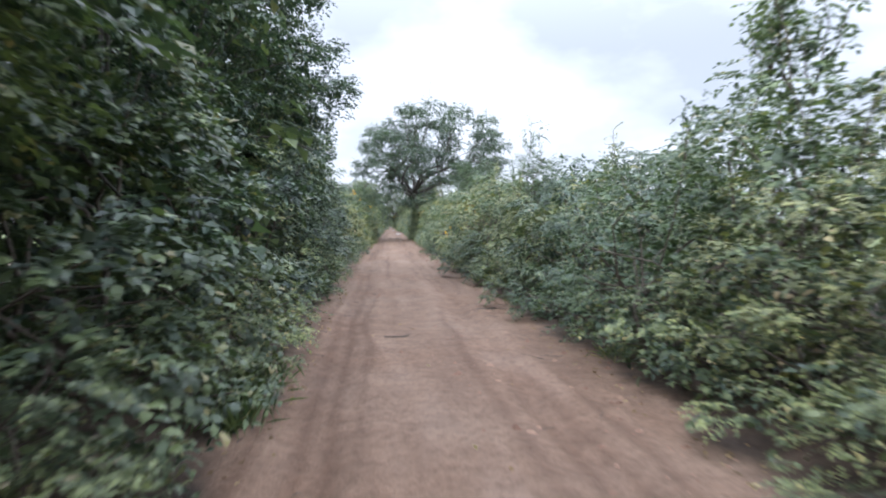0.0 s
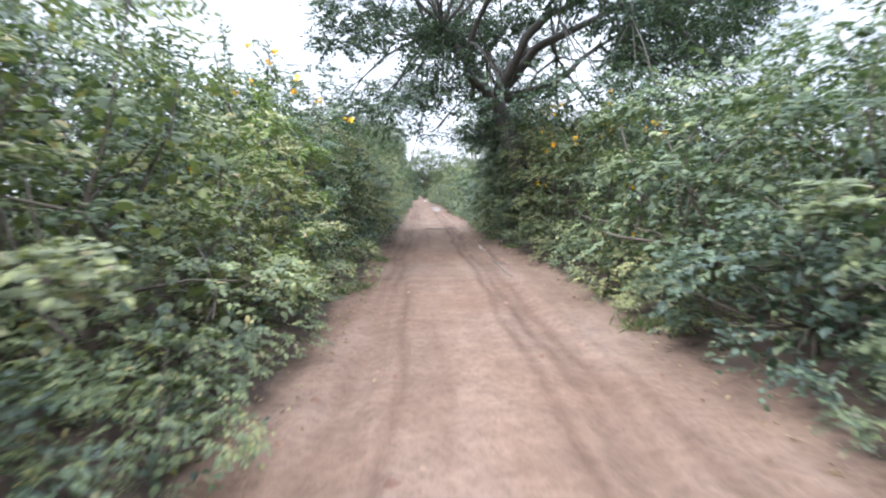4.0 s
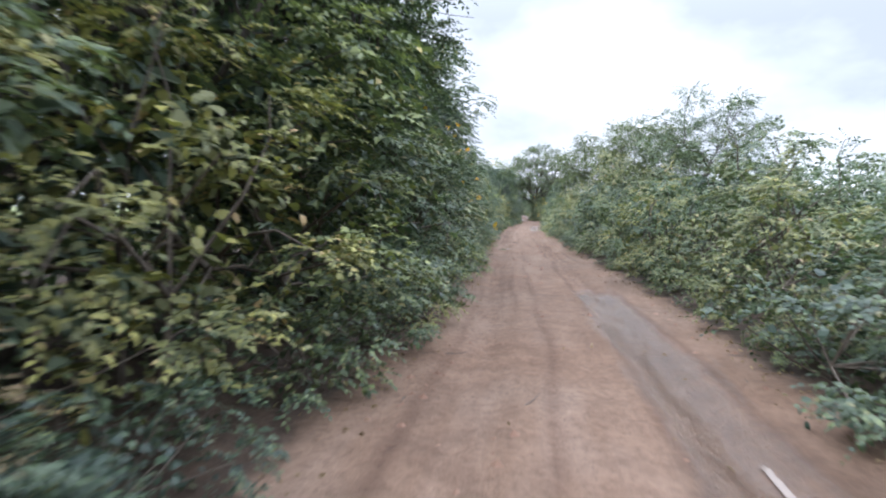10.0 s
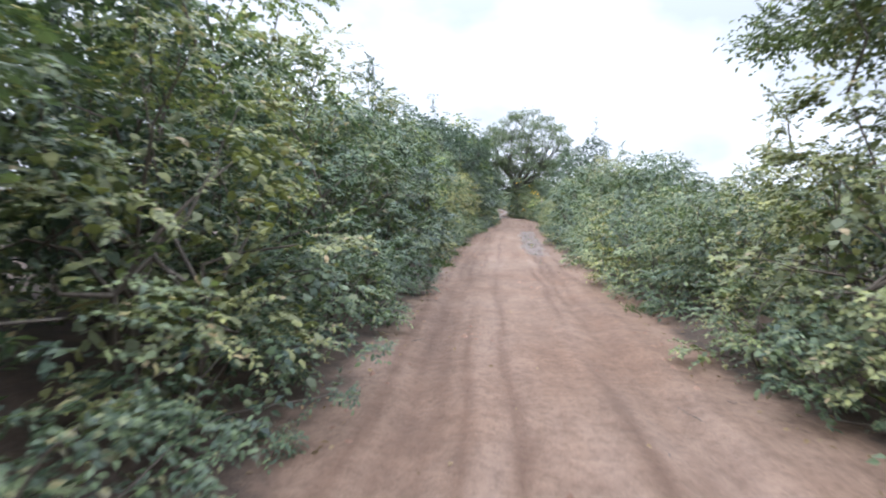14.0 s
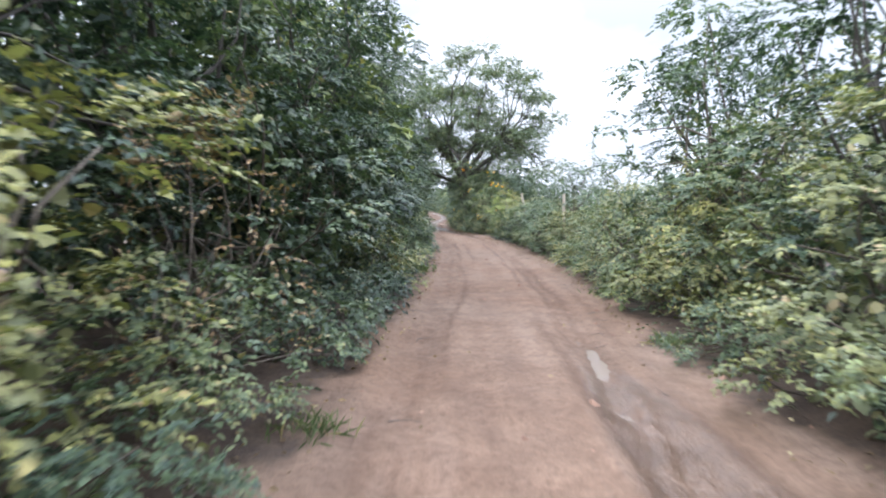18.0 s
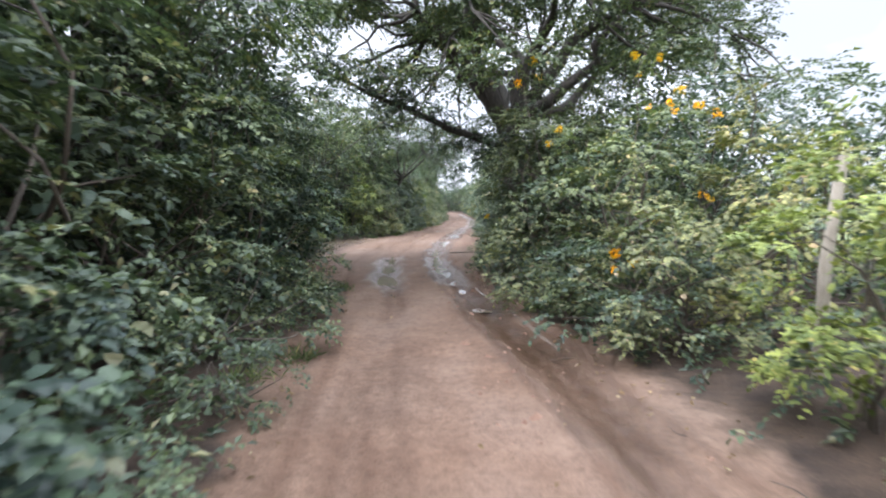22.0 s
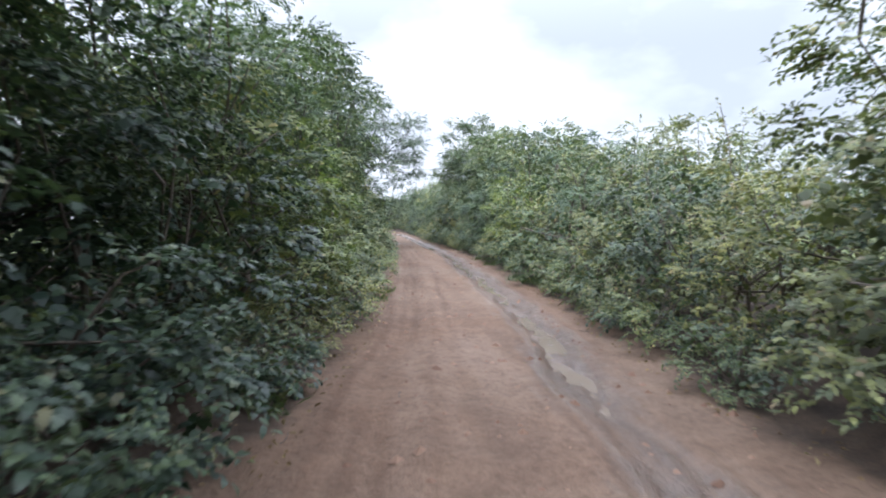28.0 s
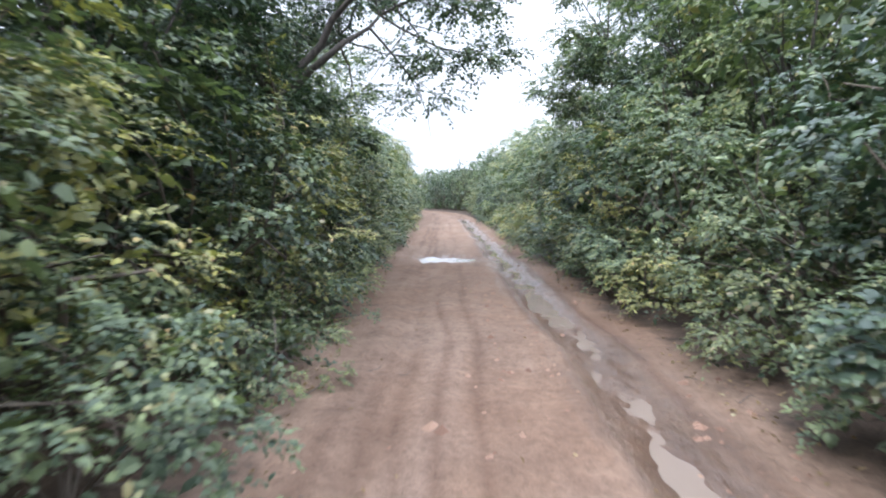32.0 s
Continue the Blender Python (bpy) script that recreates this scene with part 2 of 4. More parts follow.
# y, left edge, right edge (from the middle line), left height, right height of the growth
EDGES = [
    (-30, -1.15, 2.3, 6.0, 3.4), (0, -1.05, 2.3, 7.5, 3.1), (8, -1.05, 2.3, 8.0, 2.8), (14, -1.15, 2.3, 7.0, 3.2),
    (19, -1.15, 2.3, 5.5, 3.5), (24, -1.25, 2.3, 5.0, 3.0), (30, -1.15, 2.3, 4.2, 3.1), (36, -1.15, 2.4, 4.2, 4.0),
    (42, -1.05, 2.5, 4.5, 3.4), (48, -1.05, 2.4, 4.2, 3.6), (54, -1.2, 2.2, 3.9, 4.5), (62, -1.25, 2.4, 3.6, 3.0),
    (68, -1.25, 2.4, 4.2, 3.1), (75, -1.15, 2.3, 4.8, 4.2), (81, -1.35, 2.4, 5.2, 3.2), (86, -1.35, 2.4, 7.5, 2.5),
    (93, -1.15, 2.4, 7.5, 2.8), (99, -1.05, 2.3, 7.0, 2.7), (105, -1.25, 2.4, 6.2, 2.6), (112, -1.25, 2.3, 5.0, 3.0),
]
EDGES += [
    (118, -1.15, 2.3, 4.5, 2.2), (124, -1.15, 2.3, 4.6, 2.0), (128, -1.15, 2.2, 4.4, 2.2), (131, -1.15, 2.2, 4.3, 3.4), (136, -1.15, 2.3, 4.6, 4.0),
    (141, -0.95, 2.3, 6.3, 2.9), (146, -0.95, 2.4, 6.8, 2.4), (152, -1.05, 2.3, 6.2, 2.0), (157, -1.15, 2.0, 6.2, 1.55),
    (163, -1.25, 1.9, 6.0, 2.3), (167.5, -0.85, 1.9, 5.5, 3.4), (170, -1.90, 2.2, 5.0, 3.8), (173.5, -3.00, 2.8, 4.5, 3.6),
    (176.5, -4.10, 3.2, 5.0, 3.4), (179, -3.90, 3.0, 5.2, 3.6), (182, -2.60, 2.8, 5.6, 4.2), (185, -1.35, 2.6, 6.2, 5.0),
    (190, -1.35, 2.4, 6.0, 4.2), (196, -1.15, 2.3, 5.0, 2.8), (202, -1.1, 2.3, 5.5, 3.4), (210, -1.15, 2.3, 5.5, 4.8),
    (220, -1.45, 2.3, 6.0, 6.3), (230, -1.75, 2.3, 5.5, 5.0), (330, -1.75, 2.3, 5.0, 5.0),
]
LINE_Y, LINE_X = np.array(LINE, float).T
E_Y, E_L, E_R, E_HL, E_HR = np.array(EDGES, float).T


def line_x(y):
    return np.interp(y, LINE_Y, LINE_X)


def soft_noise(x, y, seed):
    """Cheap smooth noise, about -1 to 1."""
    r = np.random.RandomState(seed)
    out = 0.0
    for k in range(6):
        a, b, c = r.uniform(-1, 1, 3)
        out = out + np.sin((x * a + y * b) * (1.4 ** k) + c * 6.3) / 3.2
    return out


# stretches of water in the ruts: from y, to y, left rut, right rut (depth of the rut there)
WET = [(78, 92, 0, 0.03), (124, 139, 0, 0.046), (160.5, 167.5, 0, 0.03), (167.5, 174.5, 0.085, 0.075), (174.5, 182, 0, 0.085),
       (182, 192, 0, 0.012), (192, 250, 0, 0.062)]
RUT_L, RUT_R = -0.45, 1.3
# lone puddles: x, y, half width, half length
POOLS = [(-0.7, 189.7, 0.38, 0.5), (-0.5, 223.6, 0.75, 0.7), (-0.7, 103.2, 0.2, 0.35)]
WATER_Z = -0.062


def ground_height(x, y):
    """Height of the ground, and the masks of sand, wet and pasture."""
    d = x - line_x(y)
    el, er = np.interp(y, E_Y, E_L), np.interp(y, E_Y, E_R)
    wob = 0.18 * soft_noise(x * 0.4, y * 1.3, 5)
    inside = np.minimum(d - (el + wob), (er + wob) - d)
    sand = np.clip(0.5 + inside / 0.55, 0, 1)
    old = np.clip((-1.35 - d) / 0.8, 0, 1) * np.clip((y - 162) / 3, 0, 1) * np.clip((184 - y) / 3, 0, 1)
    sand = sand * (1 - 0.66 * old)
    bank = np.clip(-inside / 1.2, 0, 1)
    z = 0.10 * bank * bank * (3 - 2 * bank) + 0.05 * soft_noise(x * 0.25, y * 0.25, 7) * bank
    shift = 0.07 * soft_noise(0 * x, y * 0.35, 11)
    deep_l = np.full_like(y, 0.035)
    deep_r = np.full_like(y, 0.045)
    wet = np.zeros_like(y)
    for y0, y1, l, r in WET:
        inw = np.clip(np.minimum(y - y0, y1 - y) / 2.6 + 0.5, 0, 1)
        deep_l = np.maximum(deep_l, (l + 0.02) * inw) if l else deep_l
        deep_r = np.maximum(deep_r, (r + 0.02) * inw)
        side = np.exp(-((d - RUT_R - shift) / 0.42) ** 2)
        if l:
            side = np.maximum(side, np.exp(-((d - RUT_L - 0.5 * (l > 0.08) - shift) / 0.42) ** 2))
        wet = np.maximum(wet, inw * side)
    # the track bends here and the left wheels run nearer the middle
    left = RUT_L + 0.5 * np.clip((y - 163) / 3, 0, 1) * np.clip((178 - y) / 3, 0, 1)
    rough = 1 + 0.4 * soft_noise(x * 3.0, y * 0.8, 13) + 0.45 * soft_noise(x * 12.0, y * 1.7, 14) + 0.4 * soft_noise(x * 16.0, y * 6.0, 15)
    for rut, deep in ((left, deep_l), (RUT_R, deep_r)):
        u = d - rut - shift
        z = z - deep * rough * np.exp(-(u / 0.2) ** 2)
        z = z + 0.018 * np.exp(-((np.abs(u) - 0.36) / 0.1) ** 2) * (1 + 0.6 * soft_noise(x * 2, y * 2.6, 17))
    # churned mud: several deep grooves side by side
    churn = np.clip(np.minimum(y - 181.5, 192 - y) / 1.5, 0, 1)
    for at, w in ((1.02, 0.06), (1.24, 0.05), (1.5, 0.07), (1.74, 0.05)):
        z = z - 0.105 * churn * np.exp(-((d - at - shift - 0.05 * soft_noise(0 * x, y * 1.1, int(at * 100))) / w) ** 2) * np.clip(0.7 + 0.6 * soft_noise(x * 2, y * 1.6, 67), 0, 1.2)
    # narrow tyre marks beside the main ruts
    marks = np.zeros_like(y)
    for at, w, seed in ((-0.78, 0.06, 61), (-0.12, 0.05, 62), (0.2, 0.05, 63), (0.98, 0.06, 64), (1.66, 0.06, 65)):
        m = np.exp(-((d - at - shift - 0.06 * soft_noise(0 * x, y * 0.5, seed)) / w) ** 2) * np.clip(0.5 + soft_noise(0 * x, y * 0.22, seed + 9), 0, 1)
        marks = np.maximum(marks, m)
    z = z - 0.014 * marks
    z = z + 0.010 * soft_noise(x * 2.2, y * 1.7, 19) + 0.006 * soft_noise(x * 6, y * 5, 23)
    for px, py, rx, ry in POOLS:
        q = ((x - px) / rx) ** 2 + ((y - py) / ry) ** 2
        z = z - 0.08 * np.exp(-q * (1 + 0.25 * soft_noise(x * 4, y * 4, 29)))
        wet = np.maximum(wet, 0.8 * np.exp(-q / 2.5))
    # packed wheel tracks
    packed = np.zeros_like(y)
    for rut in (left, RUT_R):
        u = d - rut - shift - 0.04 * soft_noise(0 * x, y * 0.9, 38)
        lines = 0.35 + 0.65 * np.maximum(np.exp(-((u - 0.1) / 0.05) ** 2), np.exp(-((u + 0.1) / 0.05) ** 2))
        packed = np.maximum(packed, np.exp(-(u / 0.2) ** 4) * lines * np.clip(0.6 + 0.55 * soft_noise(0 * x + rut * 3, y * 0.3, 37), 0.15, 1))
    packed = np.clip(np.maximum(packed, 0.8 * marks), 0, 1)
    far = np.clip((np.abs(d) - 30) / 60, 0, 1)
    z = z * (1 - far)
    pasture = np.maximum(np.clip((d - 9) / 3, 0, 1), np.clip((-15 - d) / 4, 0, 1))
    return z, sand * (1 - far), wet, pasture, packed


def mesh_from(name, verts, faces, mat, smooth=False):
    """verts: n x 3; faces: m x 3 or m x 4."""
    me = bpy.data.meshes.new(name)
    k = faces.shape[1]
    me.vertices.add(len(verts))
    me.vertices.foreach_set("co", np.ascontiguousarray(verts, dtype=np.float32).ravel())
    me.loops.add(faces.size)
    me.loops.foreach_set("vertex_index", np.ascontiguousarray(faces, dtype=np.int32).ravel())
    me.polygons.add(len(faces))
    me.polygons.foreach_set("loop_start", np.arange(0, faces.size, k, dtype=np.int32))
    me.polygons.foreach_set("use_smooth", np.full(len(faces), smooth, dtype=bool))
    me.update(calc_edges=True)
    me.materials.append(mat)
    return me


def grid_faces(nu, nv):
    i = np.arange(nu * nv).reshape(nu, nv)
    return np.stack([i[:-1, :-1], i[:-1, 1:], i[1:, 1:], i[1:, :-1]], -1).reshape(-1, 4)


def build_ground():
    ys = np.concatenate([[-3000, -900, -300, -120, -60, -30], np.arange(-16, 122, 0.2), np.arange(122, 235, 0.11), np.arange(235, 300, 1.0), [300, 315, 330, 380, 460, 600, 1000, 3000]])
    ds = np.concatenate([[-3000, -900, -300, -120, -60, -30, -18, -13], np.arange(-10, -3.2, 0.6), np.arange(-3.2, -1.0, 0.11), np.arange(-1.0, 0.75, 0.055), np.arange(0.75, 1.9, 0.045), np.arange(1.9, 3.81, 0.12), np.arange(4.2, 10.1, 0.7), [13, 18, 30, 60, 120, 300, 900, 3000]])
    Y, D = np.meshgrid(ys, ds, indexing="ij")
    X = D + line_x(Y)
    Z, sand, wet, pasture, packed = ground_height(X, Y)
    me = mesh_from("ground", np.stack([X, Y, Z], -1).reshape(-1, 3), grid_faces(*Y.shape)[:, ::-1], EARTH, True)
    for key, values in (("sand", sand), ("wet", wet), ("pasture", pasture), ("packed", packed)):
        me.attributes.new(key, "FLOAT", "POINT").data.foreach_set("value", values.ravel().astype(np.float32))
    tagged(new("ground", me), "red sandy track with wheel ruts between dark leafy verges", "ground", kind="structure")


build_ground()


def build_water():
    """Level sheets of water lying in the deepened ruts; the rut's own sides cut their shore."""
    for rut, side in ((RUT_L + 0.5, 2), (RUT_R, 3)):
        runs = []
        for span in WET:
            if span[side] == 0 or 0.02 < span[side] < 0.045:
                continue
            if runs and span[0] - runs[-1][1] < 3.4:
                runs[-1][1] = span[1]
            else:
                runs.append([span[0], span[1]])
        for y0, y1 in runs:
            ys = np.arange(y0 - 1.6, y1 + 1.6, 0.4)
            ds = np.array([-0.6, -0.3, 0.0, 0.3, 0.6])
            Y, D = np.meshgrid(ys, ds, indexing="ij")
            X = D + rut + line_x(Y) + 0.07 * soft_noise(0 * Y, Y * 0.35, 11)
            me = mesh_from("puddle", np.stack([X, Y, np.full_like(X, WATER_Z)], -1).reshape(-1, 3), grid_faces(*Y.shape)[:, ::-1], WATER, True)
            tagged(new("puddle", me), "shallow muddy rainwater standing in a wheel rut", "puddle", kind="structure")

    for px, py, rx, ry in POOLS:
        a = np.arange(20) / 20 * 2 * math.pi
        ring = np.stack([px + 1.3 * rx * np.cos(a), py + 1.3 * ry * np.sin(a), np.full(20, WATER_Z + 0.02)], -1)
        me = bpy.data.meshes.new("puddle")
        me.from_pydata(ring.tolist(), [], [list(range(20))])
        me.materials.append(WATER)
        tagged(new("puddle", me), "small shallow puddle of muddy rainwater on the sand", "puddle", kind="structure")


build_water()


def build_trickle(y0, y1, at, wide):
    """A thin thread of water along the bottom of a rut."""
    ys = np.arange(y0, y1, 0.25)
    Y, D = np.meshgrid(ys, np.array([-0.5, 0.5]), indexing="ij")
    X = at + line_x(Y) + 0.03 * soft_noise(0 * Y, Y * 0.8, 71) + D * wide * (0.75 + 0.35 * soft_noise(0 * Y, Y * 2.1, 72))
    Z = ground_height(X, Y)[0] + 0.008
    me = mesh_from("trickle", np.stack([X, Y, Z], -1).reshape(-1, 3), grid_faces(*Y.shape)[:, ::-1], WATER, True)
    tagged(new("trickle", me), "thin thread of rainwater along a wheel rut", "water", kind="structure")


for thread in ((77.8, 84.4, 1.42, 0.045), (43.5, 49.5, 1.55, 0.03), (130.5, 134.5, 1.62, 0.03), (163.6, 168.0, 1.55, 0.04)):
    build_trickle(*thread)


# ---- plant building ----
def unit(v):
    return v / np.maximum(np.linalg.norm(v, axis=-1, keepdims=True), 1e-9)


def leaf_sprays(rng, roots, ways, length, per, leaf, width, droop=0.25, spread=0.9, loose=0.28, full=False):
    """Twigs that start at roots along ways, each with leaves set in turn on both sides and one at the tip; the blades lie face up and hang a little outwards. Two triangles a leaf, four with the full rounded outline."""
    n = len(roots)
    ways = unit(ways)
    side = unit(np.cross(ways, rng.normal(size=(n, 3)) * 0.2 + np.array([0, 0, 1.0])))
    k = (np.arange(per) + 0.6) / per
    lens = length * rng.uniform(0.7, 1.25, n)
    at = roots[:, None] + ways[:, None] * (lens[:, None] * k)[..., None]
    at = at - np.array([0, 0, 1.0]) * (droop * lens[:, None] * k ** 2)[..., None]
    sgn = np.where(np.arange(per) % 2 == 0, 1.0, -1.0)
    sgn[-1] = 0.0
    out = side[:, None] * (sgn * spread)[None, :, None] + ways[:, None] * 0.75 + rng.normal(size=(n, per, 3)) * loose
    out[..., 2] -= droop * 0.6
    out = unit(out)
    up = np.array([0, 0, 1.0]) + ways[:, None] * 0.45 + rng.normal(size=(n, per, 3)) * loose
    cross = unit(np.cross(out, up))
    lift = unit(np.cross(cross, out))
    L = leaf * rng.uniform(0.65, 1.2, (n, per, 1))
    W = width * rng.uniform(0.75, 1.15, (n, per, 1))
    mid = at + out * L * 0.46 + lift * W * 0.14
    a, tip = at, at + out * L - lift * L * 0.16
    v = np.stack([a, mid - cross * W * 0.5, tip, mid + cross * W * 0.5], 2).reshape(-1, 3)
    if full:
        low, high = at + out * L * 0.26 + lift * W * 0.1, at + out * L * 0.68 + lift * W * 0.06
        v = np.stack([a, low - cross * W * 0.44, high - cross * W * 0.4, tip, high + cross * W * 0.4, low + cross * W * 0.44], 2).reshape(-1, 3)
        i = np.arange(n * per)[:, None] * 6
        return v, np.concatenate([i + np.array(c) for c in ((0, 1, 5), (1, 2, 5), (2, 4, 5), (2, 3, 4))], 1).reshape(-1, 3)
    i = np.arange(n * per)[:, None] * 4
    f = np.concatenate([i + np.array([0, 1, 2]), i + np.array([0, 2, 3])], 1).reshape(-1, 3)
    return v, f


def tube(points, radii, sides=5):
    """A tapered round stem through points."""
    p = np.asarray(points, float)
    t = unit(np.gradient(p, axis=0))
    ref = np.array([1.0, 0.2, 0.1]) if abs(t[0][2]) > 0.8 else np.array([0.1, 0.2, 1.0])
    a = unit(np.cross(t, ref))
    b = np.cross(t, a)
    ang = np.arange(sides) / sides * 2 * math.pi
    ring = a[:, None] * np.cos(ang)[None, :, None] + b[:, None] * np.sin(ang)[None, :, None]
    v = (p[:, None] + ring * np.asarray(radii, float)[:, None, None]).reshape(-1, 3)
    i = np.arange(len(p) * sides).reshape(len(p), sides)
    j = np.roll(i, -1, 1)
    f = np.stack([i[:-1], j[:-1], j[1:], i[1:]], -1).reshape(-1, 4)
    return v, f


def joined(pieces):
    vs, fs, n = [], [], 0
    for v, f in pieces:
        vs.append(v)
        fs.append(f + n)
        n += len(v)
    return np.concatenate(vs), np.concatenate(fs)


def bent(a, b, rng, much, n=5):
    t = np.linspace(0, 1, n)[:, None]
    p = a + (b - a) * t
    w = rng.normal(size=3) * much
    return p + w * np.sin(t * math.pi) + rng.normal(size=(n, 3)) * much * 0.25 * np.sin(t * math.pi)


def thing(name, label, category, group=""):
    ob = new(name)
    ob.empty_display_size = 0.3
    return tagged(ob, label, category, group)


def part_mesh(name, me, parent, label=""):
    ob = new(name, me)
    ob.parent = parent
    return tagged(ob, label)


def make_shrub(seed, name, label, height, radius, sprays, leaf, width, mat, length=0.34, per=8, droop=0.3, lumps=9, base=0.0, shoots=2, stem_mat=None, stems=3, flowers=0, group="", cone=0.0, inner=40):
    """A many-stemmed shrub: stems that divide towards lumps of leafy twigs, leaves thickest on top and outside, a few long shoots above."""
    rng = np.random.RandomState(seed)
    root = thing(name, label, "tree" if name == "small_tree" else "shrub", group or name + " beside the track")
    wood = [[] for _ in range(stems)]
    roots, ways = [], []
    heads = []
    for k in range(lumps):
        ang = k * 2.4 + rng.uniform(-0.6, 0.6)
        u = 0.04 + 0.9 * ((k + rng.uniform(0.1, 0.9)) / lumps) ** 0.95
        h = height * (base + (1 - base) * u)
        wide = np.interp(u, (0, 0.35, 0.75, 1), (0.82, 1, 0.74, 0.22)) * (1 - cone * u)
        out = radius * 0.8 * wide * rng.uniform(0.55, 1.12)
        heads.append(np.array([math.cos(ang) * out, math.sin(ang) * out, h]))
    feet = [np.array([rng.uniform(-0.15, 0.15), rng.uniform(-0.15, 0.15), -0.08]) for _ in range(stems)]
    knees = [f * 2.5 + np.array([0, 0, height * max(base * 0.95, rng.uniform(0.25, 0.45))]) for f in feet]
    thick = 0.009 + 0.006 * height
    for k in range(stems):
        wood[k].append(tube(bent(feet[k], knees[k], rng, 0.05 * height ** 0.5, 4), np.linspace(thick * 1.3, thick, 4), 5))
    for k, c in enumerate(heads):
        p = bent(knees[k % stems], c, rng, 0.1 * height ** 0.5, 4)
        wood[k % stems].append(tube(p, np.linspace(thick * 0.8, 0.006, len(p)), 3))
        n = int(sprays / lumps * rng.uniform(0.75, 1.25))
        r = radius * rng.uniform(0.16, 0.3)
        away = unit(c * np.array([1, 1, 0.0]) + rng.normal(size=3) * np.array([0.08, 0.08, 0]) + 1e-6)
        d = unit(rng.normal(size=(n, 3)) * np.array([1, 1, 0.7]) + away * 0.55 + np.array([0, 0, 0.35]))
        pts = c + d * (r * rng.uniform(0.1, 1.0, (n, 1)) ** 0.4) * np.array([1, 1, 0.5])
        pts[:, 2] = np.maximum(pts[:, 2], 0.08 + rng.uniform(0, 0.14, n))
        roots.append(pts)
        ways.append(d * np.array([1.0, 1.0, 0.45]) + away * 0.3 + rng.normal(size=(n, 3)) * np.array([0.3, 0.3, 0.16]))
    for k in range(shoots):
        c = heads[-1 - k % 3]
        e = c + np.array([rng.uniform(-0.3, 0.3), rng.uniform(-0.3, 0.3), height * rng.uniform(0.2, 0.36)])
        p = bent(c, e, rng, 0.06, 6)
        wood[(lumps - 1 - k % 3) % stems].append(tube(p, np.linspace(0.011, 0.004, 6), 4))
        n = 16
        roots.append(c + (e - c) * rng.uniform(0.1, 1, (n, 1)))
        ways.append(rng.normal(size=(n, 3)) + np.array([0, 0, 0.5]))
    roots, ways = np.concatenate(roots), np.concatenate(ways)
    full = name not in ("small_tree", "thicket_shrub", "feathery_shrub")
    size = 6 if full else 4
    v, f = leaf_sprays(rng, roots, ways, length, per, leaf, width, droop, full=full)
    if inner:
        # oversized leaves added to block light and view through the inside of the crown
        turn, far = rng.uniform(0, 6.28, inner), radius * 0.5 * np.sqrt(rng.rand(inner))
        q = np.stack([np.cos(turn) * far, np.sin(turn) * far, far], -1)
        q[:, 2] = height * (base + (1 - base) * rng.uniform(0.04, 0.8, inner))
        v, f = joined([(v, f), leaf_sprays(rng, q, rng.normal(size=(inner, 3)) * np.array([1, 1, 0.3]), 0.3, 5, max(0.1, min(0.17, leaf * 1.5)), max(0.07, min(0.11, leaf)), 0.6, 0.9, 0.4, full)])
    # no leaf far outside the crown
    leaf_r = np.hypot(v[:, 0], v[:, 1]).reshape(-1, size).max(1)
    keep = leaf_r <= np.percentile(leaf_r, 96.5)
    v, f = v.reshape(-1, size, 3)[keep].reshape(-1, 3), f[:(size - 2) * int(keep.sum())]
    part_mesh("foliage", mesh_from("foliage", v, f, mat), root)
    for w in wood:
        part_mesh("stem", mesh_from("stem", *joined(w), stem_mat or TWIG, True), root)
    if flowers:
        far = np.argsort(-np.linalg.norm(roots * np.array([1, 1, 0.5]), axis=1))[:flowers * 5]
        for k in rng.choice(far, flowers, replace=False):
            at = roots[k] + unit(ways[k]) * length * 0.95
            ob = part_mesh("flower", FLOWER, root, "bright yellow flower head")
            ob.matrix_basis = pose(*at, *rng.uniform(-50, 50, 2), rng.uniform(0, 360))
            ob.scale = (rng.uniform(0.8, 1.35),) * 3
    return root


def make_flower():
    """A bunch of small blossoms, each a ragged whorl of yellow petals."""
    rng = np.random.RandomState(3)
    blossoms, petals = 6, 7
    mids = rng.normal(size=(blossoms, 3)) * np.array([0.02, 0.02, 0.012])
    ang = np.arange(petals) * 6.283 / petals
    ways = np.stack([np.cos(ang), np.sin(ang), 0.35 + 0 * ang], -1)
    ways = np.concatenate([ways + rng.normal(size=3) * 0.45 for _ in range(blossoms)])
    v, f = leaf_sprays(rng, mids.repeat(petals, 0), ways, 0.008, 1, 0.034, 0.026, 0.0, full=True)
    return mesh_from("flower", v, f, PETAL)


FLOWER = make_flower()


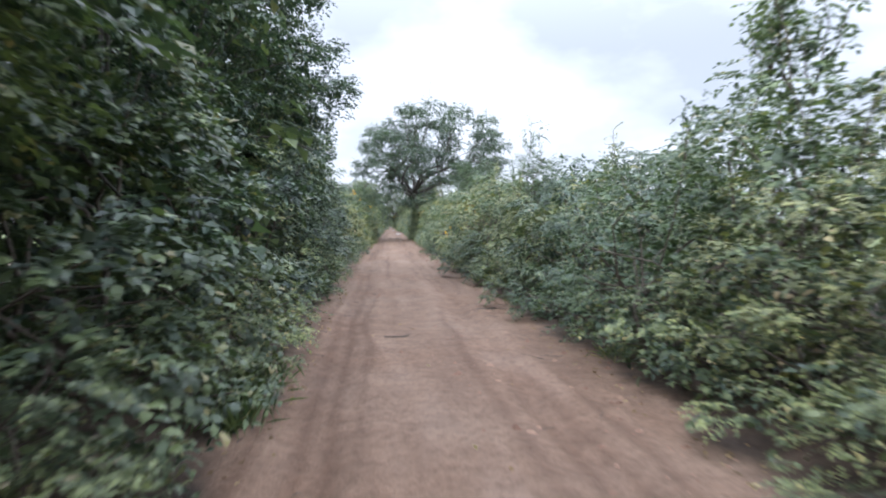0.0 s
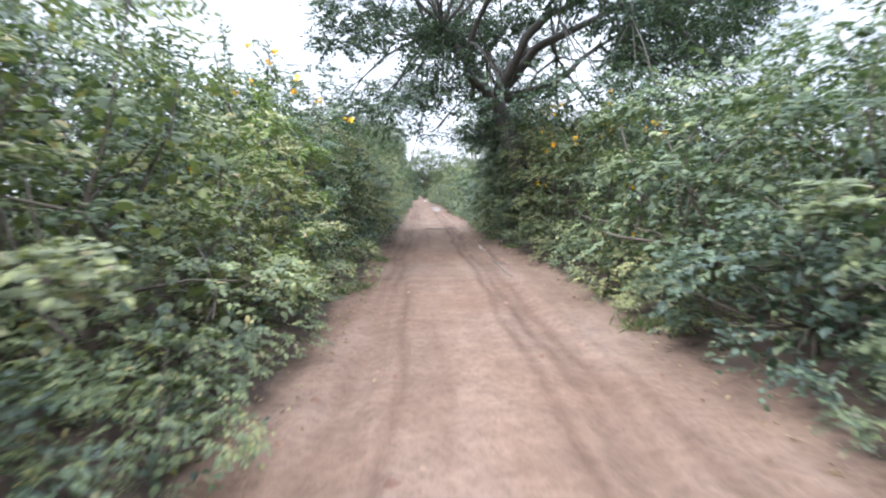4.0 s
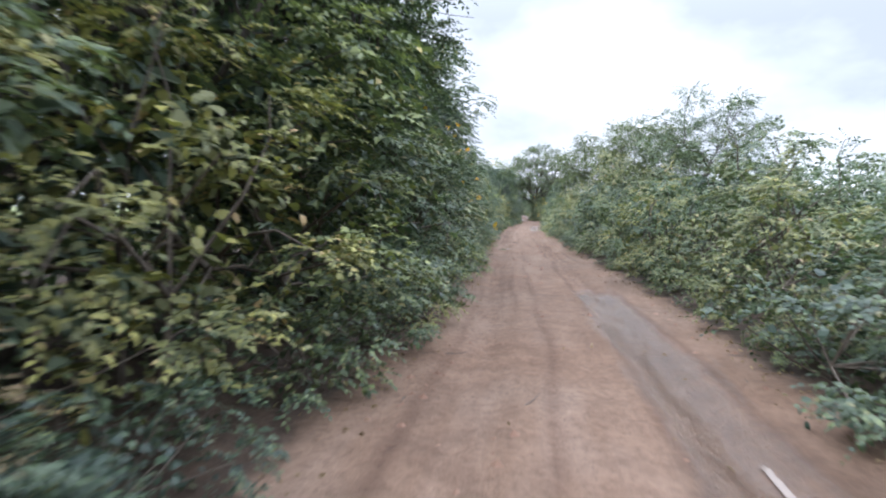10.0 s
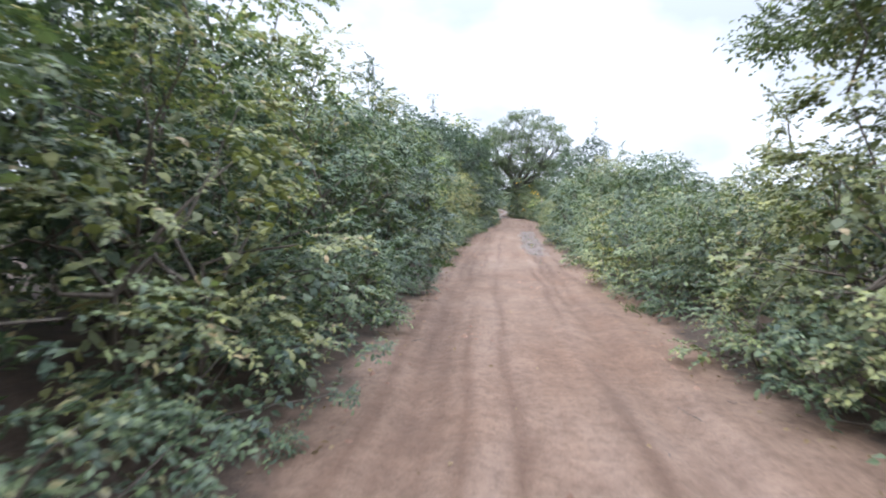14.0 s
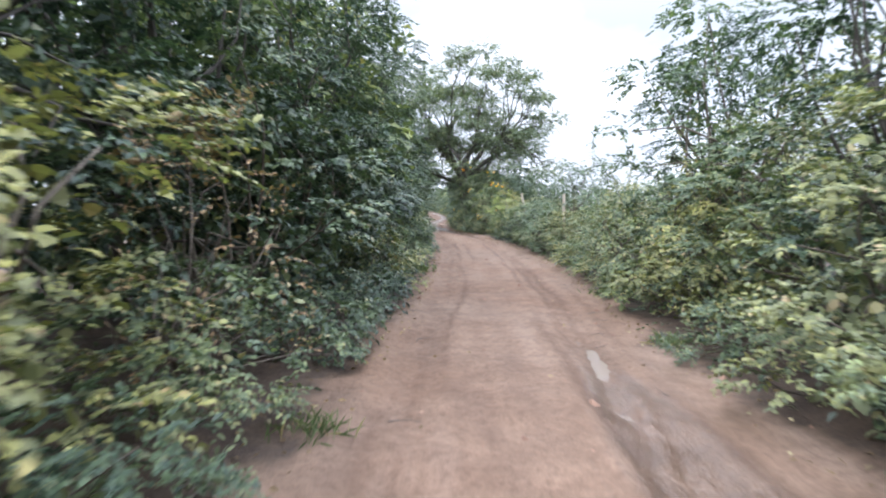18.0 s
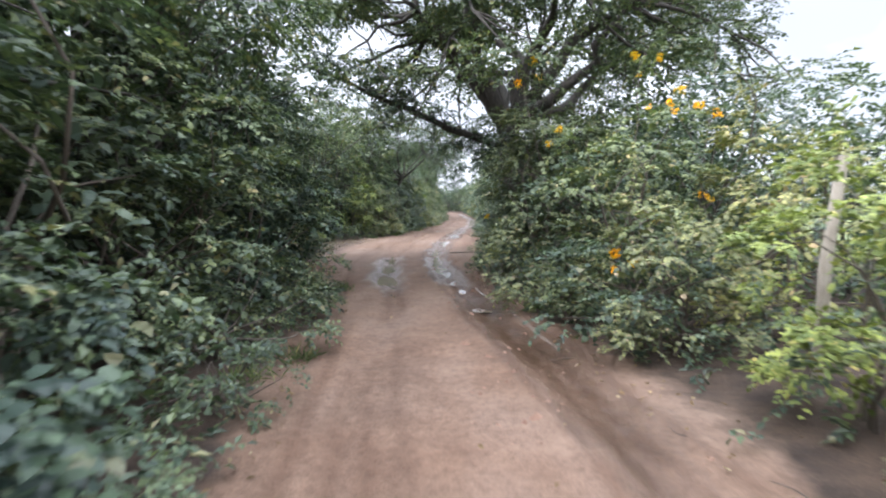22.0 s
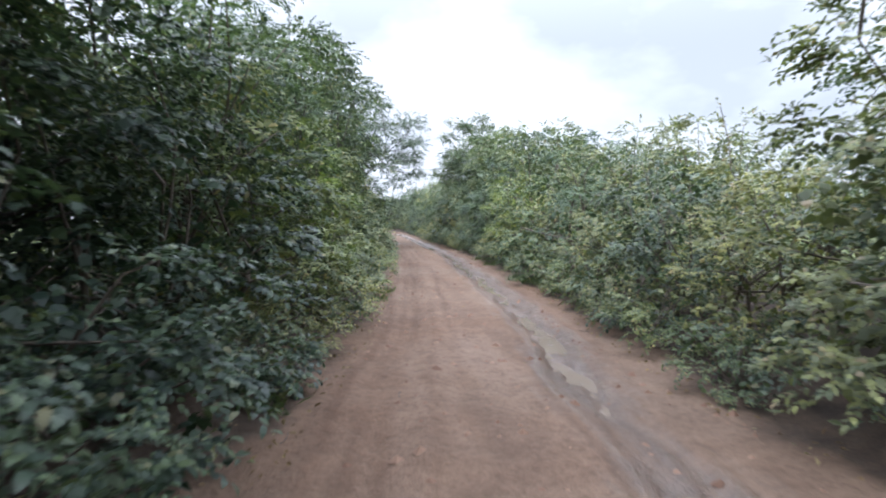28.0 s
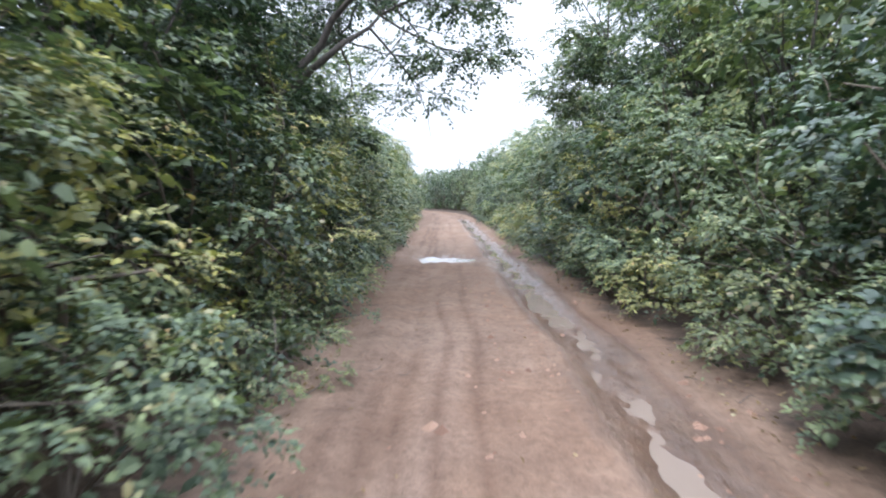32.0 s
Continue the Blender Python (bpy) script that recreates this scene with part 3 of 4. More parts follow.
def make_tree(seed, name, label, height, crown, trunk_r, fork, mat, leaf=0.15, width=0.075, clumps=64, sprays=85, limbs=7, lean=(0, 0), per=8, length=0.45, droop=0.35, bark=None, clear=3.4, rim=0, shift=(0, 0), tight=1.0):
    """A tree: tapered trunk, bent limbs, branches that run out to leafy clumps set unevenly over a broad dome."""
    rng = np.random.RandomState(seed)
    root = thing(name, label, "tree", name + " beside the track")
    bark = bark or BARK
    top = np.array([lean[0], lean[1], fork])
    p = bent(np.array([0, 0, -0.1]), top, rng, 0.1 * crown ** 0.5, 7)
    r = np.linspace(trunk_r, trunk_r * 0.75, 7)
    r[0] *= 1.5
    part_mesh("trunk", mesh_from("trunk", *tube(p, r, 10), bark, True), root)
    mid = np.array([lean[0] * 1.4 + shift[0], lean[1] * 1.4 + shift[1], fork + (height - fork) * 0.36])
    groups = [[] for _ in range(limbs)]
    pts, ways = [], []
    for k in range(clumps):
        zc = 1 - (k + 0.5) / clumps * 1.75
        az = k * 2.39996 + rng.uniform(-0.25, 0.25)
        flat = math.sqrt(max(0.0, 1 - zc * zc))
        f = rng.uniform(0.78, 1.0) if k % 4 else rng.uniform(0.4, 0.62)
        drop = (height - mid[2]) if zc > 0 else (mid[2] - clear)
        c = mid + np.array([math.cos(az) * flat * crown, math.sin(az) * flat * crown, zc * drop]) * f
        c[2] = max(c[2], clear + rng.uniform(0, 0.4))
        groups[int((az % 6.28318) / 6.28319 * limbs)].append(c)
        n = int(sprays * rng.uniform(0.7, 1.3))
        r = crown * rng.uniform(0.13, 0.23) * tight
        d = unit(rng.normal(size=(n, 3)) * np.array([1, 1, 0.6]) + np.array([0, 0, 0.2]))
        pts.append(c + d * (r * rng.uniform(0.03, 1, (n, 1)) ** 0.5) * np.array([1, 1, 0.55]))
        ways.append(d * np.array([1, 1, 0.5]) + rng.normal(size=(n, 3)) * 0.25)
    for k in range(rim):
        az = (k + rng.uniform(0.1, 0.9)) / rim * 6.283
        out = crown * rng.uniform(0.72, 1.08)
        c = np.array([mid[0] + math.cos(az) * out, mid[1] + math.sin(az) * out, clear + rng.uniform(0.1, 0.9)])
        groups[int((az % 6.28318) / 6.28319 * limbs)].append(c)
        n = int(sprays * rng.uniform(0.3, 0.6))
        d = unit(rng.normal(size=(n, 3)) * np.array([1, 1, 0.6]))
        pts.append(c + d * (crown * 0.17 * rng.uniform(0.03, 1, (n, 1)) ** 0.5) * np.array([1, 1, 0.45]))
        ways.append(d * np.array([1, 1, 0.4]) + rng.normal(size=(n, 3)) * 0.25)
    for g in groups:
        if not g:
            continue
        end = top + (np.mean(g, axis=0) - top) * 0.72
        spine = bent(top - np.array([0, 0, 0.1]), end, rng, 0.09 * crown, 8)
        wood = [tube(spine, np.linspace(trunk_r * 0.52, trunk_r * 0.15, 8), 7)]
        for c in g:
            s = spine[min(7, 3 + int(np.argmin(np.linalg.norm(spine[3:] - c, axis=1))))]
            twig = bent(s, c, rng, 0.1 * np.linalg.norm(c - s), 6)
            wood.append(tube(twig, np.linspace(trunk_r * 0.17, 0.008, 6), 5))
            for _ in range(2):
                e = c + rng.normal(size=3) * crown * 0.13
                wood.append(tube(bent(twig[3], e, rng, 0.05, 4), np.linspace(trunk_r * 0.08, 0.005, 4), 3))
        part_mesh("limb", mesh_from("limb", *joined(wood), bark, True), root)
    v, f = leaf_sprays(rng, np.concatenate(pts), np.concatenate(ways), length, per, leaf, width, droop)
    part_mesh("crown", mesh_from("crown", v, f, mat), root)
    return root


SUFFIX = "growing thickly beside the track"
KINDS = {
    "low": [make_shrub(100 + k, "low_shrub", f"low {w} shrub at the edge of the sandy track", 1.0, 1.05, 250, l, wd, m, 0.2, 10, 0.3, 10, 0.0, 0, None, 1, inner=30)
            for k, (w, l, wd, m) in enumerate([("green", 0.05, 0.029, LEAF_GREEN), ("olive", 0.052, 0.03, LEAF_OLIVE), ("dark green", 0.055, 0.034, LEAF_DARK), ("green", 0.048, 0.027, LEAF_GREEN)])],
    "mid": [make_shrub(200 + k, "shrub", f"dense {w} leafy shrub {SUFFIX}", 2.2, 1.25, sp, l, wd, m, ln, pr, dr, lm, 0.0, k % 2, inner=110)
            for k, (w, l, wd, m, pr, sp, lm, ln, dr) in enumerate([("green", 0.056, 0.033, LEAF_GREEN, 12, 470, 16, 0.22, 0.3), ("olive-green", 0.048, 0.028, LEAF_OLIVE, 13, 480, 18, 0.22, 0.25), ("dark glossy green", 0.06, 0.037, LEAF_DARK, 12, 480, 14, 0.22, 0.4),
                                                                   ("green", 0.052, 0.028, LEAF_GREEN, 12, 460, 18, 0.24, 0.2), ("dull green", 0.058, 0.034, LEAF_BLUE, 12, 470, 14, 0.22, 0.4), ("olive-green", 0.053, 0.032, LEAF_OLIVE, 12, 480, 15, 0.21, 0.3)])],
    "tall": [make_shrub(300 + k, "tall_shrub", f"tall {w} leafy shrub {SUFFIX}", 3.6, 1.6, sp, l, wd, m, 0.26, pr, dr, 21, 0.08, k % 2, inner=150)
             for k, (w, l, wd, m, pr, sp, dr) in enumerate([("green", 0.066, 0.039, LEAF_GREEN, 12, 620, 0.3), ("dark glossy green", 0.07, 0.043, LEAF_DARK, 12, 640, 0.45), ("olive-green", 0.06, 0.036, LEAF_OLIVE, 12, 600, 0.25), ("dull green", 0.066, 0.039, LEAF_BLUE, 12, 620, 0.35)])],
    "small_tree": [make_shrub(400 + k, "small_tree", f"slender {w} small tree over the hedge", 5.6, 2.1, 820, l, wd, m, 0.32, 12, 0.35, 26, 0.16, k % 2, BARK, 2, inner=190)
                   for k, (w, l, wd, m) in enumerate([("green", 0.082, 0.048, LEAF_GREEN), ("dark green", 0.085, 0.052, LEAF_DARK), ("dull green", 0.082, 0.048, LEAF_BLUE)])],
    "far": [make_shrub(500 + k, "thicket_shrub", f"{w} shrub of the thicket behind the hedge", 4.0, 2.2, 300, 0.17, 0.1, m, 0.5, 7, 0.4, 24, 0.0, 0, BARK, 1, inner=240)
            for k, (w, m) in enumerate([("green", LEAF_GREEN), ("dark green", LEAF_BLUE)])],
    "lime": [make_shrub(600, "yellow_green_shrub", "bright yellow-green shrub hanging over the track", 3.2, 1.5, 600, 0.085, 0.054, LEAF_LIME, 0.26, 9, 0.35, 16, 0.02, inner=90)],
    "lime_tree": [make_shrub(601, "yellow_green_tree", "small tree with a bright yellow-green crown over dark growth", 4.2, 1.5, 620, 0.09, 0.056, LEAF_LIME, 0.3, 9, 0.35, 26, 0.4, inner=90)],
    "flower": [make_shrub(610, "flowering_shrub", "green shrub dotted with yellow flower heads", 2.8, 1.4, 560, 0.072, 0.042, LEAF_GREEN, 0.25, 9, 0.3, 17, 0.0, 1, None, 3, 16, inner=90),
               make_shrub(611, "flowering_shrub", "olive shrub dotted with yellow flower heads", 2.6, 1.4, 540, 0.07, 0.042, LEAF_OLIVE, 0.25, 9, 0.3, 17, 0.0, 1, None, 3, 11, inner=90)],
    "cone": [make_shrub(620, "feathery_shrub", "pointed feathery green shrub standing above the hedge", 4.2, 1.6, 720, 0.085, 0.04, LEAF_GREEN, 0.42, 11, 0.1, 32, 0.02, 3, None, 2, 0, "", 0.55, 100)],
    "shoots": [make_shrub(630, "shooting_shrub", "green shrub with long upright leafy shoots", 3.0, 1.4, 520, 0.078, 0.044, LEAF_GREEN, 0.26, 9, 0.3, 24, 0.0, 9, None, 3, inner=90)],
    "airy": [make_tree(640 + k, "airy_tree", "thin open small tree with feathery leaves", 5.4, 2.0, 0.07, 2.7, m, 0.075, 0.036, 30, 40, 5, (0.1 * k, 0.1), 11, 0.36, 0.25, None, 2.6)
             for k, m in enumerate([LEAF_OLIVE, LEAF_GREEN])],
    "dry": [make_shrub(650, "dry_shrub", "half-bare shrub of thin brown twigs", 2.2, 1.2, 130, 0.07, 0.035, LITTER, 0.3, 6, 0.3, 26, 0.0, 6, None, 4, inner=0)],
}


# plants of one tone, for the places that want it; the dark ones stand in for shadow
KINDS["shadow_tall"], KINDS["shadow_tree"], KINDS["olive"] = KINDS["tall"][1:2], KINDS["small_tree"][1:2], KINDS["mid"][1:2]


def measured(ob):
    """Height and reach of a plant's leaves."""
    me = [c.data for c in ob.children if c.name.startswith(("foliage", "crown"))][0]
    co = np.empty(len(me.vertices) * 3, np.float32)
    me.vertices.foreach_get("co", co)
    co = co.reshape(-1, 3)
    return float(np.percentile(co[:, 2], 98.5)), float(np.percentile(np.hypot(co[:, 0], co[:, 1]), 92)), float(np.hypot(co[:, 0], co[:, 1]).max())


SIZE = {ob.name: measured(ob) for kind in KINDS.values() for ob in kind}
used = set()


def plant(ob, x, y, turn, s, sz=1.0, tilt=0.0):
    """Puts a plant on the ground: itself the first time, a copy of it after that."""
    z = float(ground_height(np.array([x]), np.array([y]))[0][0])
    m = pose(x, y, z - 0.02, tilt, 0, turn)
    if ob.name not in used:
        used.add(ob.name)
        made = ob
        made.matrix_basis = m
    else:
        made = copy_thing(ob, m)
    made.scale = (s, s, s * sz)
    return made


# plants that stand out: kind, side (-1 left, 1 right), y, distance behind the edge, height
CHOSEN = [
    ("cone", 1, 15.0, 1.6, 3.7), ("shoots", 1, 5.0, 1.3, 3.6), ("shoots", 1, 10.8, 2.2, 2.7), ("tall", 1, 151.2, 1.2, 3.0), ("airy", 1, 28.8, 2.6, 4.5),
    ("flower", -1, 44.5, 1.1, 3.4), ("flower", -1, 46.8, 1.2, 3.2), ("flower", 1, 45.0, 1.1, 2.9), ("flower", 1, 47.5, 1.2, 3.0), ("lime", -1, 41.8, 1.1, 2.7),
    ("flower", 1, 21.6, 1.0, 1.75), ("flower", -1, 94.5, 1.1, 3.5), ("flower", -1, 96.5, 1.1, 3.2), ("flower", -1, 99.0, 1.1, 2.9), ("flower", -1, 101.0, 1.0, 2.6),
    ("lime_tree", -1, 123.6, 1.0, 3.1), ("airy", 1, 73.0, 3.0, 7.2), ("small_tree", 1, 78.0, 2.4, 6.8), ("tall", 1, 186.8, 1.0, 4.8), ("tall", 1, 184.4, 1.2, 4.4), ("tall", 1, 142.4, 1.0, 4.4), ("small_tree", 1, 144.0, 2.2, 4.3), ("airy", 1, 98.0, 2.8, 4.7), ("small_tree", -1, 97.5, 0.8, 6.6), ("small_tree", -1, 205.6, 0.7, 6.4), ("small_tree", -1, 203.0, 1.0, 6.6), ("lime", -1, 183.8, 1.0, 2.6), ("lime", -1, 174.6, 0.8, 2.2), ("tall", 1, 48.9, 0.3, 3.5), ("tall", 1, 50.3, 0.4, 3.7), ("small_tree", -1, 164.0, 0.8, 6.6), ("small_tree", -1, 166.6, 0.8, 6.4), ("tall", 1, 104.5, 1.6, 3.7), ("flower", 1, 168.0, 1.0, 3.4), ("small_tree", -1, 149.0, 0.9, 6.3), ("small_tree", -1, 153.0, 0.9, 6.2), ("tall", 1, 168.6, 0.4, 3.5), ("tall", 1, 169.8, 0.8, 3.6),
    # dark plants at y 52 to 57 put the great tree's shadow into leaf colour
    ("small_tree", 1, 139.0, 2.0, 5.2), ("shadow_tall", 1, 52.0, 0.3, 4.2), ("shadow_tall", 1, 53.6, 0.5, 4.4), ("shadow_tree", 1, 55.6, 0.9, 5.4), ("shadow_tall", 1, 57.4, 0.5, 3.8),
    ("airy", -1, 60.0, 1.8, 5.4), ("small_tree", -1, 67.5, 1.8, 5.2), ("olive", -1, 126.4, 0.7, 2.0), ("olive", 1, 159.6, 0.7, 1.9),
    ("olive", 1, 158.0, 0.7, 1.8), ("lime", 1, 161.5, 0.9, 2.0), ("mid", 1, 156.0, 0.6, 1.5), ("mid", 1, 154.4, 0.6, 1.6), ("mid", 1, 150.0, 0.6, 1.5), ("flower", 1, 165.0, 1.0, 2.8), ("lime", -1, 179.0, 1.2, 2.5), ("lime", -1, 176.5, 1.0, 2.3), ("lime", -1, 181.5, 1.2, 2.6),
    ("dry", -1, 22.0, 0.3, 1.1), ("dry", -1, 30.0, 0.8, 1.8), ("dry", -1, 82.0, 0.9, 2.2), ("dry", -1, 138.0, 0.8, 2.2), ("dry", -1, 210.0, 1.0, 2.0), ("small_tree", -1, 170.5, 1.0, 5.6), ("small_tree", -1, 172.5, 1.2, 5.4), ("tall", -1, 169.0, 0.8, 4.2),
    ("lime", -1, 196.5, 1.0, 2.7), ("lime", 1, 208.5, 1.2, 3.2), ("lime", 1, 206.0, 1.2, 2.6), ("shoots", -1, 81.0, 0.9, 2.6),
]


PROUD = ("flower", "lime", "lime_tree", "dry")


def plant_chosen():
    rng = random.Random(3)
    for kind, side, y, off, h in CHOSEN:
        e = float(np.interp(y, E_Y, E_L if side < 0 else E_R))
        ob = KINDS[kind][rng.randrange(len(KINDS[kind]))]
        tall, reach, most = SIZE[ob.name]
        s = h / tall
        off = max(off, reach * s * (0.72 if kind in PROUD else 0.95) - 0.15, 0 if kind == "airy" else most * s + 0.65 - abs(e))
        plant(ob, float(line_x(y)) + e + side * off, y, rng.uniform(0, 360), s, 1.0, rng.uniform(-3, 3))


plant_chosen()


# where the growth is mostly dark and glossy, its dark tone also standing in for deep shade, or mostly light and olive:
# side, from, to
DARK = [(-1, -9, 24), (-1, 88, 108), (-1, 119, 126.5), (-1, 139, 170), (-1, 186, 193), (1, 49, 58), (1, 164, 173)]
LIGHT = [(-1, 26, 50), (-1, 60, 87), (-1, 108, 119), (-1, 127, 138), (-1, 172, 186), (-1, 194, 204), (1, 20, 34), (1, 60, 72), (1, 142, 163), (1, 196, 212)]
TONES = {"mid": ((2, 2, 4, 0), (1, 5, 3, 0, 1)), "tall": ((1, 1, 3), (2, 0, 2, 3)), "small_tree": ((1, 1, 2), (0, 2))}


def chosen_kind(kind, side, y, rng):
    for tone, spans in enumerate((DARK, LIGHT)):
        if kind in TONES and any(s == side and a <= y < b for s, a, b in spans) and rng.random() < 0.92:
            return KINDS[kind][rng.choice(TONES[kind][tone])]
    return rng.choice(KINDS[kind])


def plant_hedges():
    rng = random.Random(7)
    for sign, edge, high in ((-1, E_L, E_HL), (1, E_R, E_HR)):
        for row, step, off in (("low", 1.46, 0.0), ("mid", 1.9, 0.0), ("back", 2.4, 2.7), ("far", 2.5, 4.8), ("deep", 6.0, 10.0)):
            y = (160.0 if row == "deep" else -4.0) + rng.uniform(0, 1)
            end = {"low": 236, "mid": 262, "back": 280, "far": 300, "deep": 262}[row]
            while y < end and not (row == "deep" and (sign > 0 or y > 200)):
                e = float(np.interp(y, E_Y, edge))
                h = float(np.interp(y, E_Y, high))
                if row == "low":
                    kind, hh = "low", rng.uniform(0.6, 1.25)
                elif row == "mid":
                    kind, hh = "mid", min(max(h * 0.88, 1.7), 3.2) * rng.uniform(0.75, 1.06)
                elif row in ("far", "deep"):
                    kind, hh = "far", h * rng.uniform(0.8, 1.05)
                else:
                    hh = h * rng.uniform(0.82, 1.06)
                    kind = "mid" if hh < 3.0 else "tall" if hh < 5.0 else "small_tree"
                ob = chosen_kind(kind, sign, y, rng)
                tall, reach, most = SIZE[ob.name]
                s = hh / tall
                wide = reach * s
                if row == "low":
                    away = wide * 0.5 + rng.uniform(-0.2, 0.15)
                elif row == "mid":
                    away = wide * 0.84 + rng.uniform(-0.3, 0.25)
                else:
                    away = max(off - 0.3 + rng.uniform(-0.4, 0.4), wide - 0.2)
                away = max(away, most * s + (0.6 if row == "low" else 0.7) - abs(e))
                hides = row == "mid" and any(c[0] in PROUD and c[1] == sign and abs(c[2] - y) < 1.1 for c in CHOSEN)
                if not hides and not (row == "low" and rng.random() < 0.12):
                    plant(ob, float(line_x(y)) + e + sign * away, y, rng.uniform(0, 360), s, 1.0, rng.uniform(-5, 5))
                y += step * rng.uniform(0.75, 1.25)


plant_hedges()


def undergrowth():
    """Leafy sprays that close the foot of the hedges from behind; their dark leaf colour stands in for the shade there.
    """
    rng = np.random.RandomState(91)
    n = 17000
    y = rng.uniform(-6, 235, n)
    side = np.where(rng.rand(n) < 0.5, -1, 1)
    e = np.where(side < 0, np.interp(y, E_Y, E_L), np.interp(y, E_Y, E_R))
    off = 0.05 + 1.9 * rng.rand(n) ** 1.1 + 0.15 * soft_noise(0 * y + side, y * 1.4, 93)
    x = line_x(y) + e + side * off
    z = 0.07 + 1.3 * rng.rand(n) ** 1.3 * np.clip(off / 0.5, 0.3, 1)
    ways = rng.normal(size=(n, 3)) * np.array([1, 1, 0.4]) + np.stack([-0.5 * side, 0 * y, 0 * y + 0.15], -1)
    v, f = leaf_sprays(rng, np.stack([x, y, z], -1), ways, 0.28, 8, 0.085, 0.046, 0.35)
    tagged(new("undergrowth", mesh_from("undergrowth", v, f, LEAF_DARK)), "tangled leafy undergrowth at the foot of the hedges, coloured dark for the shade there", "undergrowth", kind="stuff")


undergrowth()

# ---- the great trees ----
TREES = [
    (make_tree(11, "great_tree", "spreading dark tree with bent limbs reaching over the track", 12.2, 6.5, 0.3, 4.2, LEAF_BLUE, 0.115, 0.078, clumps=78, limbs=8, lean=(-0.7, -0.2), clear=3.15, rim=20, sprays=175, length=0.4, droop=0.25, shift=(1.9, 0), tight=0.9), 2.75, 51.5, 0),
    (make_tree(12, "great_tree", "broad dark tree with low limbs arching over the track", 11.7, 5.3, 0.36, 3.4, LEAF_BLUE, 0.11, 0.072, clumps=80, limbs=9, lean=(-0.1, 0), clear=3.5, rim=14, sprays=150, length=0.38, droop=0.25, shift=(0.6, -0.2), tight=0.9), 1.8, 172.4, 20),
    (make_tree(13, "roadside_tree", "slender roadside tree with airy leaves leaning over the track", 7.4, 3.2, 0.13, 3.0, LEAF_BLUE, 0.1, 0.06, 44, 85, 6, (0.5, 0), length=0.38, droop=0.25), -3.5, 191.0, 0),
    (make_tree(14, "roadside_tree", "tall open roadside tree leaning over the track", 8.4, 3.9, 0.17, 3.2, LEAF_BLUE, 0.1, 0.06, 52, 90, 7, (0.6, 0), length=0.38, droop=0.25, clear=2.6), -4.0, 220.0, 0),
    (make_tree(15, "roadside_tree", "tall dark roadside tree over the hedge", 9.0, 3.6, 0.16, 3.2, LEAF_DARK, 0.11, 0.066, 50, 95, 7, (0.3, 0), length=0.38, droop=0.3), -5.2, 15.0, 0),
    (make_tree(17, "roadside_tree", "open grey-green roadside tree over the hedge", 6.1, 3.6, 0.14, 2.2, LEAF_OLIVE, 0.09, 0.052, 64, 120, 7, (-0.3, 0), length=0.38, droop=0.25, clear=1.9), 6.0, 112.6, 0),
    (make_tree(16, "roadside_tree", "dark roadside tree over the hedge", 8.2, 3.0, 0.15, 3.2, LEAF_DARK, 0.105, 0.062, 46, 90, 6, (0.3, 0), length=0.38, droop=0.3), -4.6, 91.0, 0),
]
for ob, x, y, turn in TREES:
    ob.matrix_basis = pose(x, y, 0, 0, 0, turn)
copy_thing(TREES[6][0], pose(5.0, 226.0, 0, 0, 0, 130))


def low_limb(tree, m, points, r0, r1, mat, leafy, least):
    """A thick low limb of a tree through points of the world, with drooping leaves along its outer part."""
    rng = np.random.RandomState(77)
    p = np.array([m.inverted() @ Vector(q) for q in points])
    s = np.linspace(0, len(p) - 1, 18)
    fine = np.stack([np.interp(s, np.arange(len(p)), p[:, k]) for k in range(3)], -1)
    fine[1:-1] = (fine[:-2] + 2 * fine[1:-1] + fine[2:]) / 4
    fine[1:-1] += rng.normal(size=(16, 3)) * 0.025
    wood = [tube(fine, np.linspace(r0, r1, 18), 9)]
    roots, ways = [], []
    for k in range(leafy):
        a = fine[rng.randint(5, 18)]
        e = a + rng.normal(size=3) * np.array([0.75, 0.75, 0.3]) + np.array([0, 0, 0.1])
        e[2] = max(e[2], least)
        q = bent(a, e, rng, 0.12, 5)
        wood.append(tube(q, np.linspace(r1 * 0.45, 0.005, 5), 5))
        roots.append(q[2:].repeat(4, 0) + rng.normal(size=(12, 3)) * 0.1)
        ways.append(rng.normal(size=(12, 3)) * np.array([1, 1, 0.5]))
    limb = part_mesh("limb", mesh_from("limb", *joined(wood), BARK, True), tree, "thick bent limb arching low over the track")
    v, f = leaf_sprays(rng, np.concatenate(roots), np.concatenate(ways), 0.36, 11, 0.09, 0.055, 0.3)
    part_mesh("limb_leaves", mesh_from("limb_leaves", v, f, mat), limb)


SPREADING = pose(1.8, 172.4, 0, 0, 0, 20)
low_limb(TREES[0][0], pose(2.9, 51.5, 0, 0, 0, 0), [(2.6, 51.4, 3.4), (2.9, 52.6, 3.7), (2.8, 54.0, 3.7), (2.5, 55.6, 3.6), (2.2, 57.0, 3.4)], 0.12, 0.04, LEAF_BLUE, 44, 2.5)
low_limb(TREES[1][0], SPREADING, [(1.8, 172.5, 2.6), (1.75, 173.1, 2.9), (1.3, 173.5, 3.1), (0.5, 173.4, 3.4), (-0.6, 173.1, 3.8), (-1.9, 172.8, 4.4), (-3.3, 172.2, 4.9)], 0.15, 0.04, LEAF_BLUE, 40, 3.0)
low_limb(TREES[1][0], SPREADING, [(1.85, 172.6, 2.4), (2.0, 173.6, 2.65), (1.49, 174.0, 2.72), (0.84, 173.95, 2.7)], 0.06, 0.02, LEAF_BLUE, 14, 2.1)


